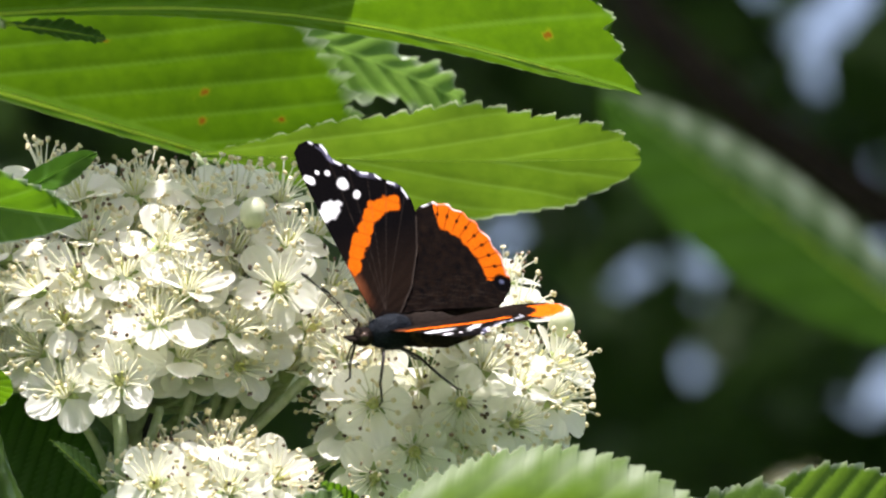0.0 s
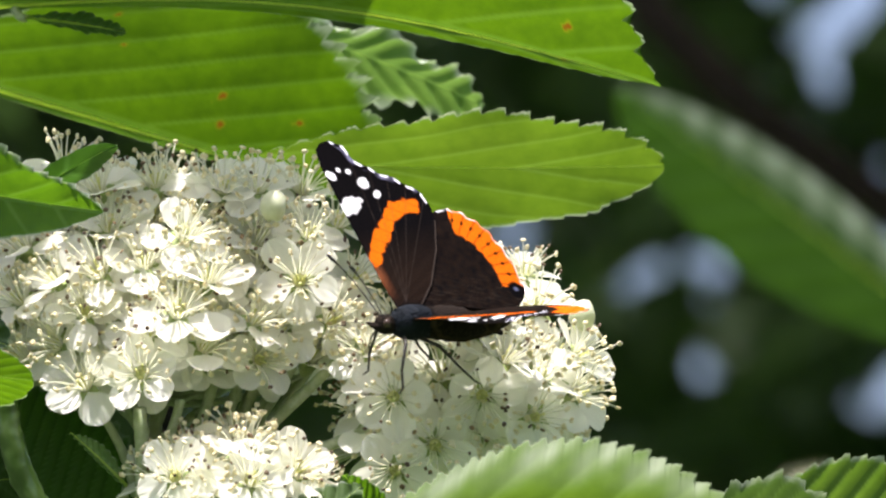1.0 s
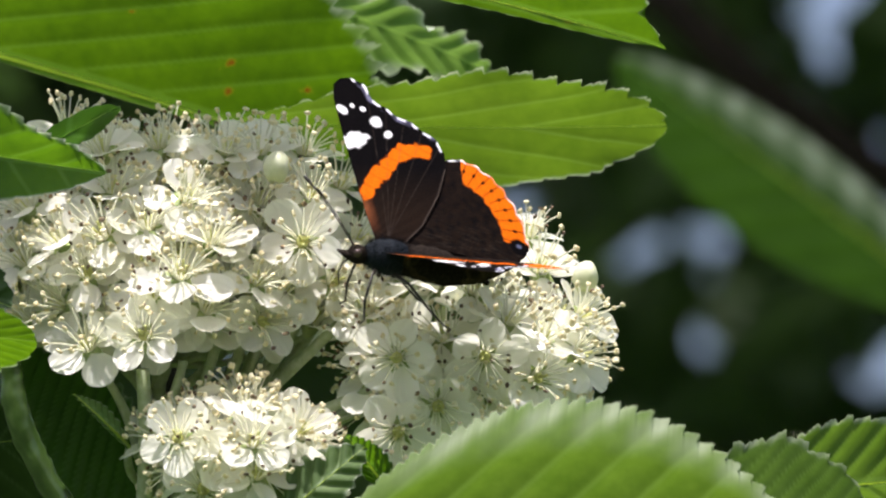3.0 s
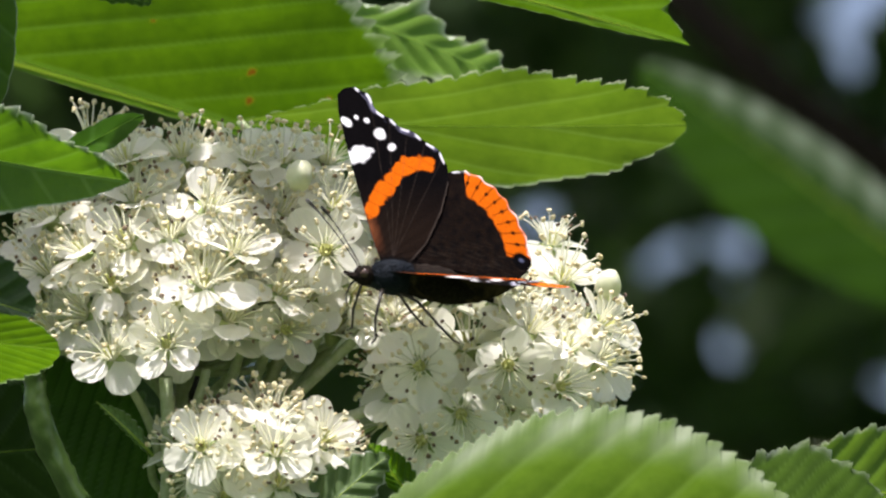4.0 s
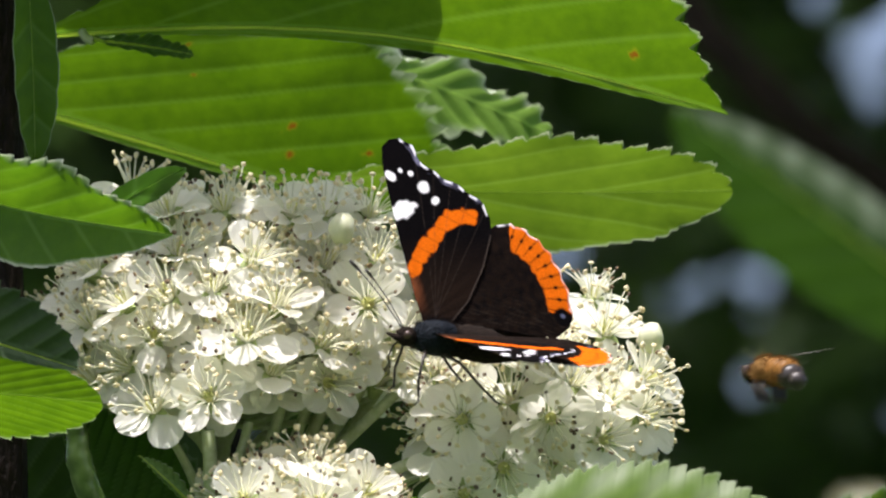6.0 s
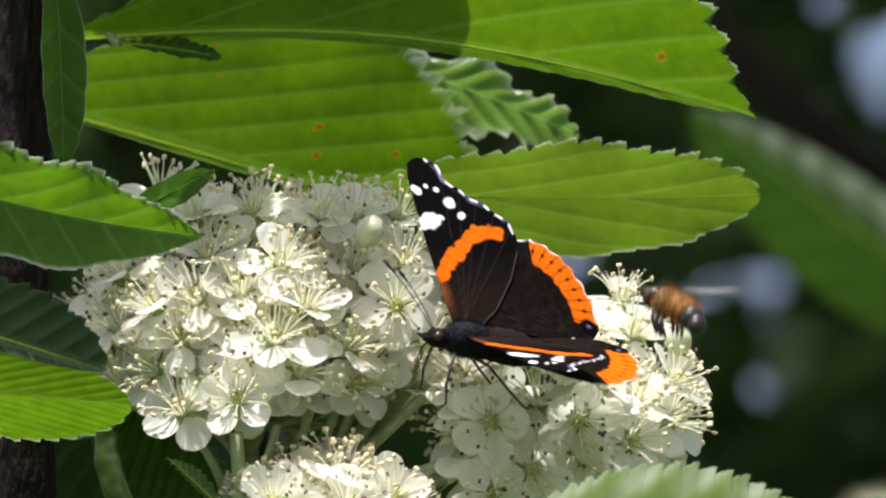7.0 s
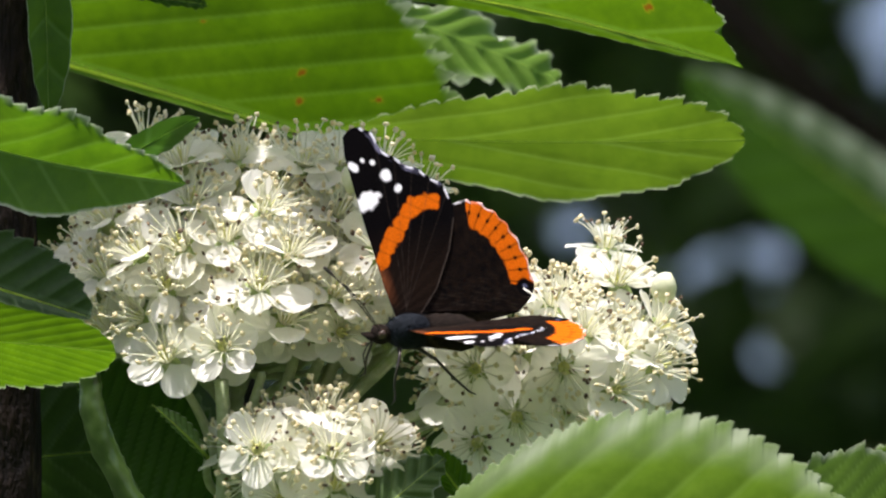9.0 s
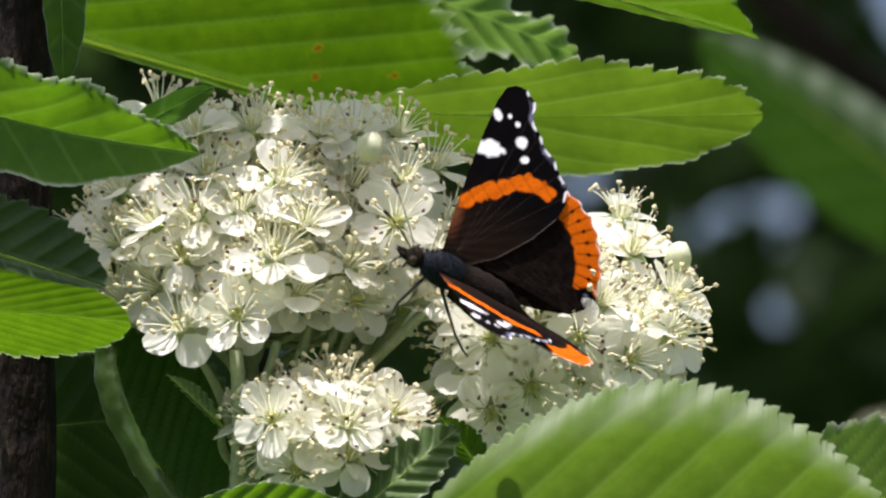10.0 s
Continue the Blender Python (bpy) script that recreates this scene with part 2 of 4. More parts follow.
# ---- leaves ----
def blade_mesh(name, length, wa, wb, mat, widest=0.45, tip_power=1.0, fold=0.15, sag=0.06, curl=0.0, wave=0.0, twist=0.0, side_bow=0.0,
               veins=9, teeth=26, tooth=0.06, ridge=0.0006, spots=(), rib=0.0006, base_power=0.7, slant=0.85, down=0.045, fold_a=None, sheen_a=None, bare_rib=0.0003, across=20, tip_down=0.0, point=0.0, tooth_a=None, bead=0.0, shear=0.0, tip_tooth=0.0, notch=None):
    """A serrate leaf blade: x from base to tip, side a at +y, side b at -y, upper face +z."""
    nx, ny = max(160, teeth * 14), across
    warp = math.log(0.5) / math.log(widest)
    verts, marks, faces = [], [], []
    widest_side = max(wa, wb)
    stations = [1 - (1 - i / nx) ** 1.5 for i in range(nx + 1)]
    profile = [math.sin(math.pi * s ** warp) ** (base_power if s ** warp < 0.5 else tip_power) if 0 < s < 1 else 0.0 for s in stations]
    profile = [p * (1 - point * math.exp(-((1 - s) / 0.045) ** 2)) for p, s in zip(profile, stations)]
    run = {1: [0.0], -1: [0.0]}
    for i in range(nx):
        for side, w in ((1, wa), (-1, wb)):
            run[side].append(run[side][-1] + math.hypot((stations[i + 1] - stations[i]) * length, (profile[i + 1] - profile[i]) * w))
    for i in range(nx + 1):
        s, prof = stations[i], profile[i]
        lo, hi = max(0, i - 1), min(nx, i + 1)
        for j in range(-ny, ny + 1):
            if j == 0:
                continue
            t = (abs(j) - 1) / (ny - 1)
            w = (wa if j >= 0 else wb) * prof
            side, full = (1, wa) if j >= 0 else (-1, wb)
            ph = (run[side][i] / run[side][-1] * teeth + (0.3 if j < 0 else 0)) % 1.0
            nv = Vector((-(profile[hi] - profile[lo]) * full, (stations[hi] - stations[lo]) * length)).normalized()
            saw = ph if ph < 0.84 else (1 - ph) / 0.16 * 0.84
            saw2 = 0.4 * ((ph * 3.0) % 1.0) * (0.6 + 0.8 * noise.noise((s * 40, j * 0.01, length * 900)))
            size = (tooth_a if tooth_a is not None and j > 0 else tooth) * (0.3 * full + 0.7 * w) * t ** 12 * min(1, 8 * prof)
            size *= 1 + tip_tooth * max(0.0, (s - 0.6) / 0.4)
            out = size * (saw + saw2 - 0.7)
            reach = t * w + out * nv.y
            if notch and j > 0 and s > notch[0]:
                reach *= 1 - notch[1] * min(1.0, (s - notch[0]) / 0.006)
            sx = s * length + (0.18 * (1 - s) + (shear if j < 0 else 0.0)) * t * w + out * nv.x + size * 0.3 * saw * nv.y
            phase = s * veins - t * w / length * veins * slant
            crest = 0.5 + 0.5 * math.cos(2 * math.pi * phase)
            z = (fold_a if fold_a is not None and j > 0 else fold) * t * w - sag * length * (s * s) + curl * w * t ** 3
            z -= ridge * crest ** 2 * (1 - (1 - t) ** 6) * (1 - 0.3 * t)
            z += wave * math.sin(2 * math.pi * (s * 3.1 + (0.4 if j < 0 else 0))) * t ** 2 * w
            y = math.copysign(reach + bare_rib * (1 - s), j) + side_bow * length * math.sin(math.pi * s)
            a = twist * s
            verts.append((sx, y * math.cos(a) - z * math.sin(a), y * math.sin(a) + z * math.cos(a)))
            vein = max(0.0, (crest - 0.94) / 0.06) * (1 - 0.3 * t)
            if t * w < rib * 1.5:
                vein = 1.0
            soft = sheen_a if sheen_a is not None and j > 0 else down
            soft = soft + tip_down * max(0.0, (s - 0.62) / 0.38)
            edge = min(1.0, 1.5 * max(0.0, (t - 1 + soft) / max(soft, 1e-6)) ** (1 if soft < 0.1 else 1.4)) * (1 if t > 0.985 or soft < 0.1 else 0.35 + 0.65 * crest) * (0.85 + 0.5 * noise.noise((s * 30, t * 3, length * 700)))
            if bead and j < 0:
                curled = max(0.0, (t - 0.84) / 0.16) * max(0.0, 1.3 * saw - 0.25)
                edge = max(edge, bead * curled)
                verts[-1] = (verts[-1][0], verts[-1][1] + 0.0006 * curled, verts[-1][2] + 0.0012 * curled)
            speck = 0.0
            for ps, pt, pr in spots:
                dd = math.hypot((s - ps) * length, (j / ny - pt) * w) / pr * (1.25 + 0.9 * noise.noise((s * 90 + pr * 9000, t * 30, ps * 50)))
                speck = max(speck, min(1.0, 1.6 - 1.6 * dd) if dd < 1 else 0.0)
            marks.append((vein, min(1, edge), speck, 1))
    row = 2 * ny
    for i in range(nx):
        for j in range(row - 1):
            if j == ny - 1:
                continue
            a = i * row + j
            faces.append((a, a + row, a + row + 1, a + 1))
    me = bpy.data.meshes.new(name)
    me.from_pydata(verts, [], faces)
    at = me.color_attributes.new("marks", "FLOAT_COLOR", "POINT")
    at.data.foreach_set("color", [c for m in marks for c in m])
    me.polygons.foreach_set("use_smooth", [True] * len(me.polygons))
    me.materials.append(mat)
    return me


def aimed(base, tip, up, roll=0):
    """A pose at base with x towards tip and z as near to up as it can be."""
    x = (Vector(tip) - Vector(base)).normalized()
    y = Vector(up).cross(x).normalized()
    z = x.cross(y)
    return Matrix.Translation(base) @ Matrix((x, y, z)).transposed().to_4x4() @ pose(0, 0, 0, roll)


def leaf(base, tip, up, wa, wb, mat, label, stalk, name="leaf", **shape):
    """One leaf: blade, midrib and stalk. base, tip and stalk are points (u, v, d); widths in tenths of a millimetre."""
    b, t = V(*base), V(*tip)
    m = aimed(b, t, Vector(up))
    length = (t - b).length
    ob = thing(name, m, label, "leaf", "leaves of the flowering branch")
    me = blade_mesh("blade", length, wa * 1e-4, wb * 1e-4, mat, **shape)
    on("blade", me, ob)
    sag, twist, bow = shape.get("sag", 0.06), shape.get("twist", 0), shape.get("side_bow", 0)
    line = [(s * length, bow * length * math.sin(math.pi * s), -sag * length * s * s) for s in (i / 12 for i in range(13))]
    part("midrib", tube(bmesh.new(), line, [0.7 * shape.get("rib", 0.0006) * (1 - 0.85 * i / 12) for i in range(13)], 8), RIB, ob, "pale raised midrib")
    end = m.inverted() @ V(*stalk)
    part("stalk", tube(bmesh.new(), bend_line((0, 0, -0.0003), end, (0, 0, -0.15 * end.length)), 0.0008, 6), STEM, ob)
    return ob


# ---- ground and the trees behind ----
def ground():
    bm = bmesh.new()
    n, size = 60, 400.0
    vs = {}
    for i in range(n + 1):
        for j in range(n + 1):
            x, y = ((2 * k / n - 1) for k in (i, j))
            x, y = math.copysign(abs(x) ** 3, x) * size, math.copysign(abs(y) ** 3, y) * size
            vs[i, j] = bm.verts.new((x, y, 0.06 * noise.noise((x * 0.6, y * 0.6, 0)) - 0.03))
    for i in range(n):
        for j in range(n):
            bm.faces.new((vs[i, j], vs[i + 1, j], vs[i + 1, j + 1], vs[i, j + 1]))
    tagged(part("ground", bm, GROUND, None), "rough green meadow under the trees", "ground", kind="structure")


ground()

# Lines of sight through which the sky shows between the far leaves: u, v and half-width.
GAPS = ((1140, 446, 16), (1236, 402, 12), (1250, 560, 10), (1540, -70, 26), (1512, -40, 16), (1575, 386, 16), (1592, 632, 16),
        (402, 580, 8), (372, 690, 7), (905, 380, 5), (1440, -20, 5), (1395, -78, 5), (1482, 40, 5), (1562, 236, 4))


def seen_at(p):
    k = (DIST + p.y) / DIST * 1e-4
    return p.x / k + 784, 441 - p.z / k, k


def clear_of_gaps(a, b, width):
    """Whether a leaf or limb from a to b (view space) leaves the sky gaps open."""
    ua, va, k = seen_at(a)
    ub, vb, k = seen_at(b)
    if max(ua, ub) < -300 or min(ua, ub) > 1900 or max(va, vb) < -400 or min(va, vb) > 1200:
        return True
    du, dv = ub - ua, vb - va
    n = du * du + dv * dv + 1e-9
    for u, v, r in GAPS:
        f = max(0, min(1, ((u - ua) * du + (v - va) * dv) / n))
        if math.hypot(u - ua - f * du, v - va - f * dv) < r + width / k:
            return False
    return True


def crown_mesh(name, centre, radii, count, size, seed):
    """Many separate bent leaves filling a crown, uneven at its rim."""
    rng = random.Random(seed)
    verts, faces = [], []
    made = 0
    while made < count:
        d = Vector((rng.uniform(-1, 1), rng.uniform(-1, 1), rng.uniform(-1, 1)))
        k = d.length
        if k > 1 or k > 0.72 + 0.5 * (noise.noise(d * 2.3 + Vector((seed, 0, 0))) + 0.3):
            continue
        p = Vector(centre) + Vector(a * b for a, b in zip(d, radii))
        made += 1
        length = size * rng.uniform(0.6, 1.25)
        m = Matrix.Translation(p) @ Euler((rng.uniform(-0.9, 0.9), rng.uniform(-0.9, 0.9), rng.uniform(0, 6.3))).to_matrix().to_4x4()
        w, i0 = length * rng.uniform(0.26, 0.36), len(verts)
        if not clear_of_gaps(m @ Vector((-0.35 * length, 0, 0)), m @ Vector((0.3 * length, 0, 0)), w * 0.45):
            continue
        for q in ((-0.5, 0, 0), (-0.2, -0.8, 0.12), (-0.15, 0, 0), (-0.2, 0.8, 0.12), (0.18, -0.75, 0.08), (0.2, 0, -0.03), (0.18, 0.75, 0.08), (0.5, 0, -0.14)):
            verts.append(m @ Vector((q[0] * length, q[1] * w, q[2] * length)))
        faces += [tuple(i0 + k for k in f) for f in ((0, 1, 2), (0, 2, 3), (1, 4, 5, 2), (2, 5, 6, 3), (4, 7, 5), (5, 7, 6))]
    me = bpy.data.meshes.new(name)
    me.from_pydata(verts, [], faces)
    me.materials.append(CROWN)
    return me


def tree(foot, centre, radii, count, size, seed, label):
    """A tree behind: trunk with limbs, and its crown of leaves."""
    rng = random.Random(seed)
    ob = thing("tree", Matrix(), label, "tree", "trees behind")
    inv = BASE.inverted()
    c = Vector(centre)
    low = inv @ Vector((foot[0], foot[1], -0.05))
    bm = bmesh.new()
    top = c + Vector((0, 0, radii[2] * 0.6))
    tube(bm, bend_line(low, top, (0.1, 0.1, 0), 10), [0.11 * (1 - 0.08 * i) for i in range(11)], 10)
    part("trunk", bm, BARK, ob)
    for k in range(7):
        h = rng.uniform(0.35, 0.85)
        a = low.lerp(top, h)
        d = Vector((rng.uniform(-1, 1) * radii[0], rng.uniform(-1, 1) * radii[1], rng.uniform(0.1, 0.6) * radii[2])) * 0.75
        if clear_of_gaps(a, a + d, 0.06):
            part("limb", tube(bmesh.new(), bend_line(a, a + d, (0, 0, 0.1), 6), [0.04 * (1 - 0.13 * i) for i in range(7)], 7), BARK, ob)
    on("crown", crown_mesh("crown", centre, radii, count, size, seed), ob)
    return ob


shade_tree = tree((0.9, 4.9), (0.7, 3.6, 0.55), (1.9, 1.3, 1.7), 26000, 0.08, 3, "dark green broadleaved tree in the shade behind")
on("crown", crown_mesh("crown", V(40, 150, 2.7), (0.16, 0.12, 0.10), 900, 0.07, 23), shade_tree)
tree((-2.4, 8.6), (-1.2, 7.6, 0.6), (3.4, 1.6, 3.0), 20000, 0.13, 5, "tall dense green tree further behind")
tree((3.0, 9.6), (2.2, 8.4, 0.6), (3.4, 1.6, 3.0), 20000, 0.13, 8, "tall dense green tree further behind")


# unseen hedge behind the camera, added to hold back low light from the front
tree((-1.0, -6.2), (-0.2, -6.4, 0.4), (5.0, 1.2, 1.7), 12000, 0.15, 13, "unseen hedge of trees added behind the camera to cut sky light")


# canopy above the view, added as a roof of leaves to darken the background
tree((-1.8, 5.6), (-0.1, 3.0, 2.5), (3.4, 1.7, 1.0), 5000, 0.12, 17, "unseen tree added so that its canopy shades the background")


# ---- the branch that carries leaves and flowers ----
def gnarled(pts, radius, seed, name, parent, sides=22, rows=90, label=""):
    """A bark-covered limb along points, with ridges and small knots."""
    pts = [Vector(p) for p in pts]
    lens = [0.0]
    for a, b in zip(pts, pts[1:]):
        lens.append(lens[-1] + (b - a).length)
    line, radii = [], []
    for i in range(rows + 1):
        d = lens[-1] * i / rows
        k = max(j for j in range(len(pts) - 1) if lens[j] <= d + 1e-9)
        line.append(pts[k].lerp(pts[k + 1], (d - lens[k]) / (lens[k + 1] - lens[k])))
        radii.append(radius * (1.25 - 0.5 * i / rows))
    bm = tube(bmesh.new(), line, radii, sides)
    for v in bm.verts:
        p = v.co
        q = Vector((p.x * 260, p.y * 260, p.z * 60 + seed))
        k = noise.noise(q) * 0.10 + noise.noise(Vector((p.x * 700, p.y * 700, p.z * 240))) * 0.06
        axis = min(line, key=lambda c: (c - p).length_squared)
        v.co = p + (p - axis) * k
    return part(name, bm, BARK, parent, label)


def branch():
    ob = thing("branch", Matrix(), "upright dark brown branch with rough fissured bark", "branch")
    inv = BASE.inverted()
    foot = inv @ Vector((-0.12, 0.10, -0.03))
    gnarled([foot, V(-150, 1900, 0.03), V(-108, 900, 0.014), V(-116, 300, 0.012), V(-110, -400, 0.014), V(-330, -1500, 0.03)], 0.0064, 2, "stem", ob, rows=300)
    gnarled([V(-108, 980, 0.014), V(150, 930, 0.045), V(300, 700, 0.06), V(330, 400, 0.055), V(480, 240, 0.045)], 0.0018, 7, "twig", ob, 12, 80)
    gnarled([V(150, 930, 0.05), V(700, 980, 0.05), V(1000, 1000, 0.045), V(1500, 1040, 0.04)], 0.0020, 9, "twig", ob, 12, 60)
    # unseen twig, added to carry the shading leaves overhead
    gnarled([V(-112, -360, 0.014), V(100, -480, 0.021), V(620, -470, 0.022)], 0.0011, 16, "twig", ob, 10, 40)
    low = V(-108, 1600, 0.045)
    gnarled([low, V(-420, 1100, 0.02), V(-520, 600, 0.0), V(-520, 100, 0.0), V(-480, -300, 0.0)], 0.0020, 12, "twig", ob, 12, 60)
    gnarled([low, V(100, 1250, 0.02), V(250, 1000, 0.0), V(560, 1010, 0.03)], 0.0018, 14, "twig", ob, 12, 50)
    return ob


branch()

leaf_r = leaf((400, 192, 0.062), (1192, 200, 0.056), (0, 0.80, 0.6), 128, 134, LEAF_PALE, "bright green serrate leaf glowing in the sun beside the flowers", (480, 240, 0.064),
              widest=0.59, tip_power=0.5, base_power=0.8, veins=3, teeth=19, fold=-0.05, sag=0.0, ridge=0.00016, wave=0.07, tooth=0.15, tooth_a=0.05, side_bow=0.012, slant=5.0, across=44, down=0.05, tip_tooth=0.7, notch=(0.85, 0.13), rib=0.00012, bare_rib=0.0)
leaf_tl = leaf((-150, 22, 0.088), (650, 252, 0.084), (0, 0.88, 0.47), 16, 345, LEAF_YOUNG, "large sunlit green leaf with rust specks and a torn pale margin", (-112, 60, 0.050),
               widest=0.5, tip_power=0.5, rib=0.0009, veins=6, teeth=24, fold=0.05, sag=0.02, ridge=0.00014, wave=0.02, slant=1.9, down=0.05, tip_down=0.16, tooth=0.05, across=56, shear=0.4, tip_tooth=4.0,
               spots=((0.62, -0.36, 0.0014), (0.66, -0.2, 0.0013), (0.36, -0.5, 0.0009), (0.80, -0.42, 0.0011), (0.3, -0.72, 0.0008)))
leaf_m = leaf((430, -70, 0.112), (890, 75, 0.106), (0.1, 0.55, 0.83), 100, 130, LEAF_DOWNY, "crinkled pale green leaf with a silvery downy surface", (330, -120, 0.13),
              widest=0.6, tip_power=0.55, veins=9, teeth=13, fold=-0.1, ridge=0.0018, wave=0.18, tooth=0.15, down=0.32, rib=0.0002, bare_rib=0.0)
leaf_t = leaf((-60, -70, 0.044), (1187, 66, 0.040), (0, 0.86, 0.5), 22, 340, LEAF_YOUNG, "broad green leaf with coarse teeth hanging over the flowers", (-112, -90, 0.045),
              widest=0.62, tip_power=0.5, point=0.8, veins=6, teeth=24, fold=-0.05, sag=0.0, side_bow=-0.067, ridge=0.0002, tooth=0.11, tip_tooth=0.8, slant=2.4, across=56,
              spots=((0.86, -0.28, 0.0014),))
# the wide pale margin here is sky sheen painted into the colour
leaf((540, 990, -0.051), (1455, 990, -0.055), (0, 0.86, 0.5), 230, 372, LEAF_GREY, "large green leaf with pale parallel veins and a silvery sheen on its serrate margin", (470, 990, 0.03),
     widest=0.5, tip_power=0.62, base_power=0.62, veins=8, teeth=38, fold=0.02, sag=0.0, ridge=0.00042, tooth=0.05, curl=-0.10, slant=0.85, down=0.34, across=56)
leaf((1200, 900, 0.004), (1550, 870, 0.0), (0, 0.7, 0.7), 90, 185, LEAF_FELT, "small crinkled green leaf with rounded teeth", (1150, 1010, 0.044),
     widest=0.5, tip_power=0.5, veins=9, teeth=12, ridge=0.0004, tooth=0.12, wave=0.05, down=0.12)
leaf((1330, 850, 0.02), (1740, 800, 0.02), (0, 0.85, 0.5), 100, 130, LEAF_GREY, "pale green serrate leaf in the sun", (1300, 1030, 0.042),
     widest=0.45, tip_power=0.7, veins=8, teeth=16, tooth=0.11, down=0.1)
leaf((-330, 160, -0.03), (206, 256, -0.034), (0, 0.75, 0.66), 56, 122, LEAF, "green leaf with a curled downy white margin, half in shade", (-520, 200, 0.0),
     widest=0.42, tip_power=0.8, veins=6, teeth=21, bead=0.75, fold=0.05, fold_a=-1.5, tooth=0.07, side_bow=0.05, wave=0.13, ridge=0.00025, down=0.07, rib=0.0002, bare_rib=0.0, slant=1.6, across=36)
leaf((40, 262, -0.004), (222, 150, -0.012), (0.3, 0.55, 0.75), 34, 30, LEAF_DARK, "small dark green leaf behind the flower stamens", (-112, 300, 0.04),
     widest=0.55, tip_power=0.6, rib=0.00008, bare_rib=0.0, veins=2, teeth=8, tooth=0.1)
leaf((-340, 400, -0.028), (34, 512, -0.03), (0, 0.99, 0.12), 20, 100, LEAF_SHADED, "deep green serrate leaf in shade", (-520, 420, 0.0),
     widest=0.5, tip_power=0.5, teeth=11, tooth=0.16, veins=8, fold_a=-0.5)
leaf((-360, 545, -0.02), (78, 560, -0.024), (0, 0.80, 0.6), 115, 90, LEAF_YOUNG, "bright green leaf with fine pale veins", (-520, 560, 0.0),
     widest=0.5, tip_power=0.5, teeth=14, veins=7, ridge=0.00012, tooth=0.1, slant=3.6, across=40, rib=0.00015, bare_rib=0.0)
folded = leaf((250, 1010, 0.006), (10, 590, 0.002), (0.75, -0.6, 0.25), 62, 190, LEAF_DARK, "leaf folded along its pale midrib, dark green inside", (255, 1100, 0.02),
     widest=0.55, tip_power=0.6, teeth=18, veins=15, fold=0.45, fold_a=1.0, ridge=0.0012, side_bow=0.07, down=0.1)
roll = [folded.matrix_basis.inverted() @ BASE @ V(u, v, -0.012) for u, v in ((34, 582), (28, 620), (34, 680), (56, 750), (92, 820), (140, 890), (190, 965), (250, 1010))]
rolled = []
for a, b in zip(roll, roll[1:]):
    rolled += [a.lerp(b, k / 6) for k in range(6)]
rolled_bm = tube(bmesh.new(), rolled, [float(np.interp(i, (0, 6, 14, 30, 42), (0.0009, 0.0018, 0.0023, 0.0023, 0.0010))) for i in range(len(rolled))], 20)
for vert in rolled_bm.verts:
    vert.co += Vector((noise.noise(vert.co * 260), noise.noise(vert.co * 260 + Vector((9, 0, 0))), noise.noise(vert.co * 700))) * 0.0005
part("rolled_margin", rolled_bm, LEAF_SHINY, folded, "smooth shiny rolled edge of the leaf")
leaf((240, 765, -0.006), (146, 664, -0.010), (0.5, -0.5, 0.7), 22, 26, LEAF_DOWNY, "small pale bract on the flower stalk", (262, 830, 0.0),
     widest=0.5, teeth=8, fold=0.4)
leaf((400, 985, -0.022), (646, 756, -0.026), (0.35, -0.55, 0.75), 72, 66, LEAF_FELT, "grey-green downy leaf, its ribs standing out", (380, 1040, 0.0),
     widest=0.55, tip_power=0.6, teeth=12, veins=10, ridge=0.0014, fold=0.1, down=0.15, rib=0.00025, bare_rib=0.0)
leaf((-330, 790, 0.034), (175, 730, 0.030), (0, 0.95, 0.3), 200, 130, LEAF_SHADED, "deep green leaf hanging in the shade behind the stalks", (-112, 880, 0.016),
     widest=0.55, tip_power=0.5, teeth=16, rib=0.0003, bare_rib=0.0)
leaf((712, 862, -0.02), (628, 738, -0.022), (0.2, 0.5, 0.8), 46, 36, LEAF, "small green serrate leaf under the flowers", (700, 960, 0.045),
     widest=0.55, tip_power=0.6, teeth=9, tooth=0.14)
leaf((140, 935, -0.03), (500, 930, -0.03), (0, 0.8, 0.6), 60, 88, LEAF, "green leaf tip below the flowers", (150, 1000, 0.042),
     widest=0.5, tip_power=0.6, teeth=12, tooth=0.1)
leaf((-62, -260, 0.006), (-30, 146, 0.004), (0.55, -0.75, 0.2), 52, 44, LEAF, "dark green leaf hanging along the branch", (-112, -300, 0.045),
     widest=0.55, tip_power=0.45, teeth=12, rib=0.0001, bare_rib=0.0, tooth=0.03, veins=5)
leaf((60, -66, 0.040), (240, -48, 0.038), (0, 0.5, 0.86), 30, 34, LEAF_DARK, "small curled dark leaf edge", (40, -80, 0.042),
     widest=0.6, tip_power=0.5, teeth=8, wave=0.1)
# unseen leaves added above the view: they dapple the dome of blossom with shade
for u, tip_d in ((-80, -0.024), (150, -0.020), (380, -0.022), (600, -0.016)):
    leaf((u + 10, -440, 0.020), (u, -425, tip_d), (0.05, 0, 0.99), 105, 112, LEAF_PALE, "unseen green leaf added overhead to shade what lies below", (u + 10, -470, 0.022),
         widest=0.5, teeth=20, base_power=0.4, tip_power=0.55)
# one more unseen leaf, added to shade the left part of leaf_t
leaf((-150, -450, 0.030), (650, -440, 0.030), (0, 0, 1), 105, 100, LEAF_PALE, "unseen green leaf added overhead to shade what lies below", (-112, -420, 0.014),
     widest=0.5, teeth=20, base_power=0.4, tip_power=0.45)
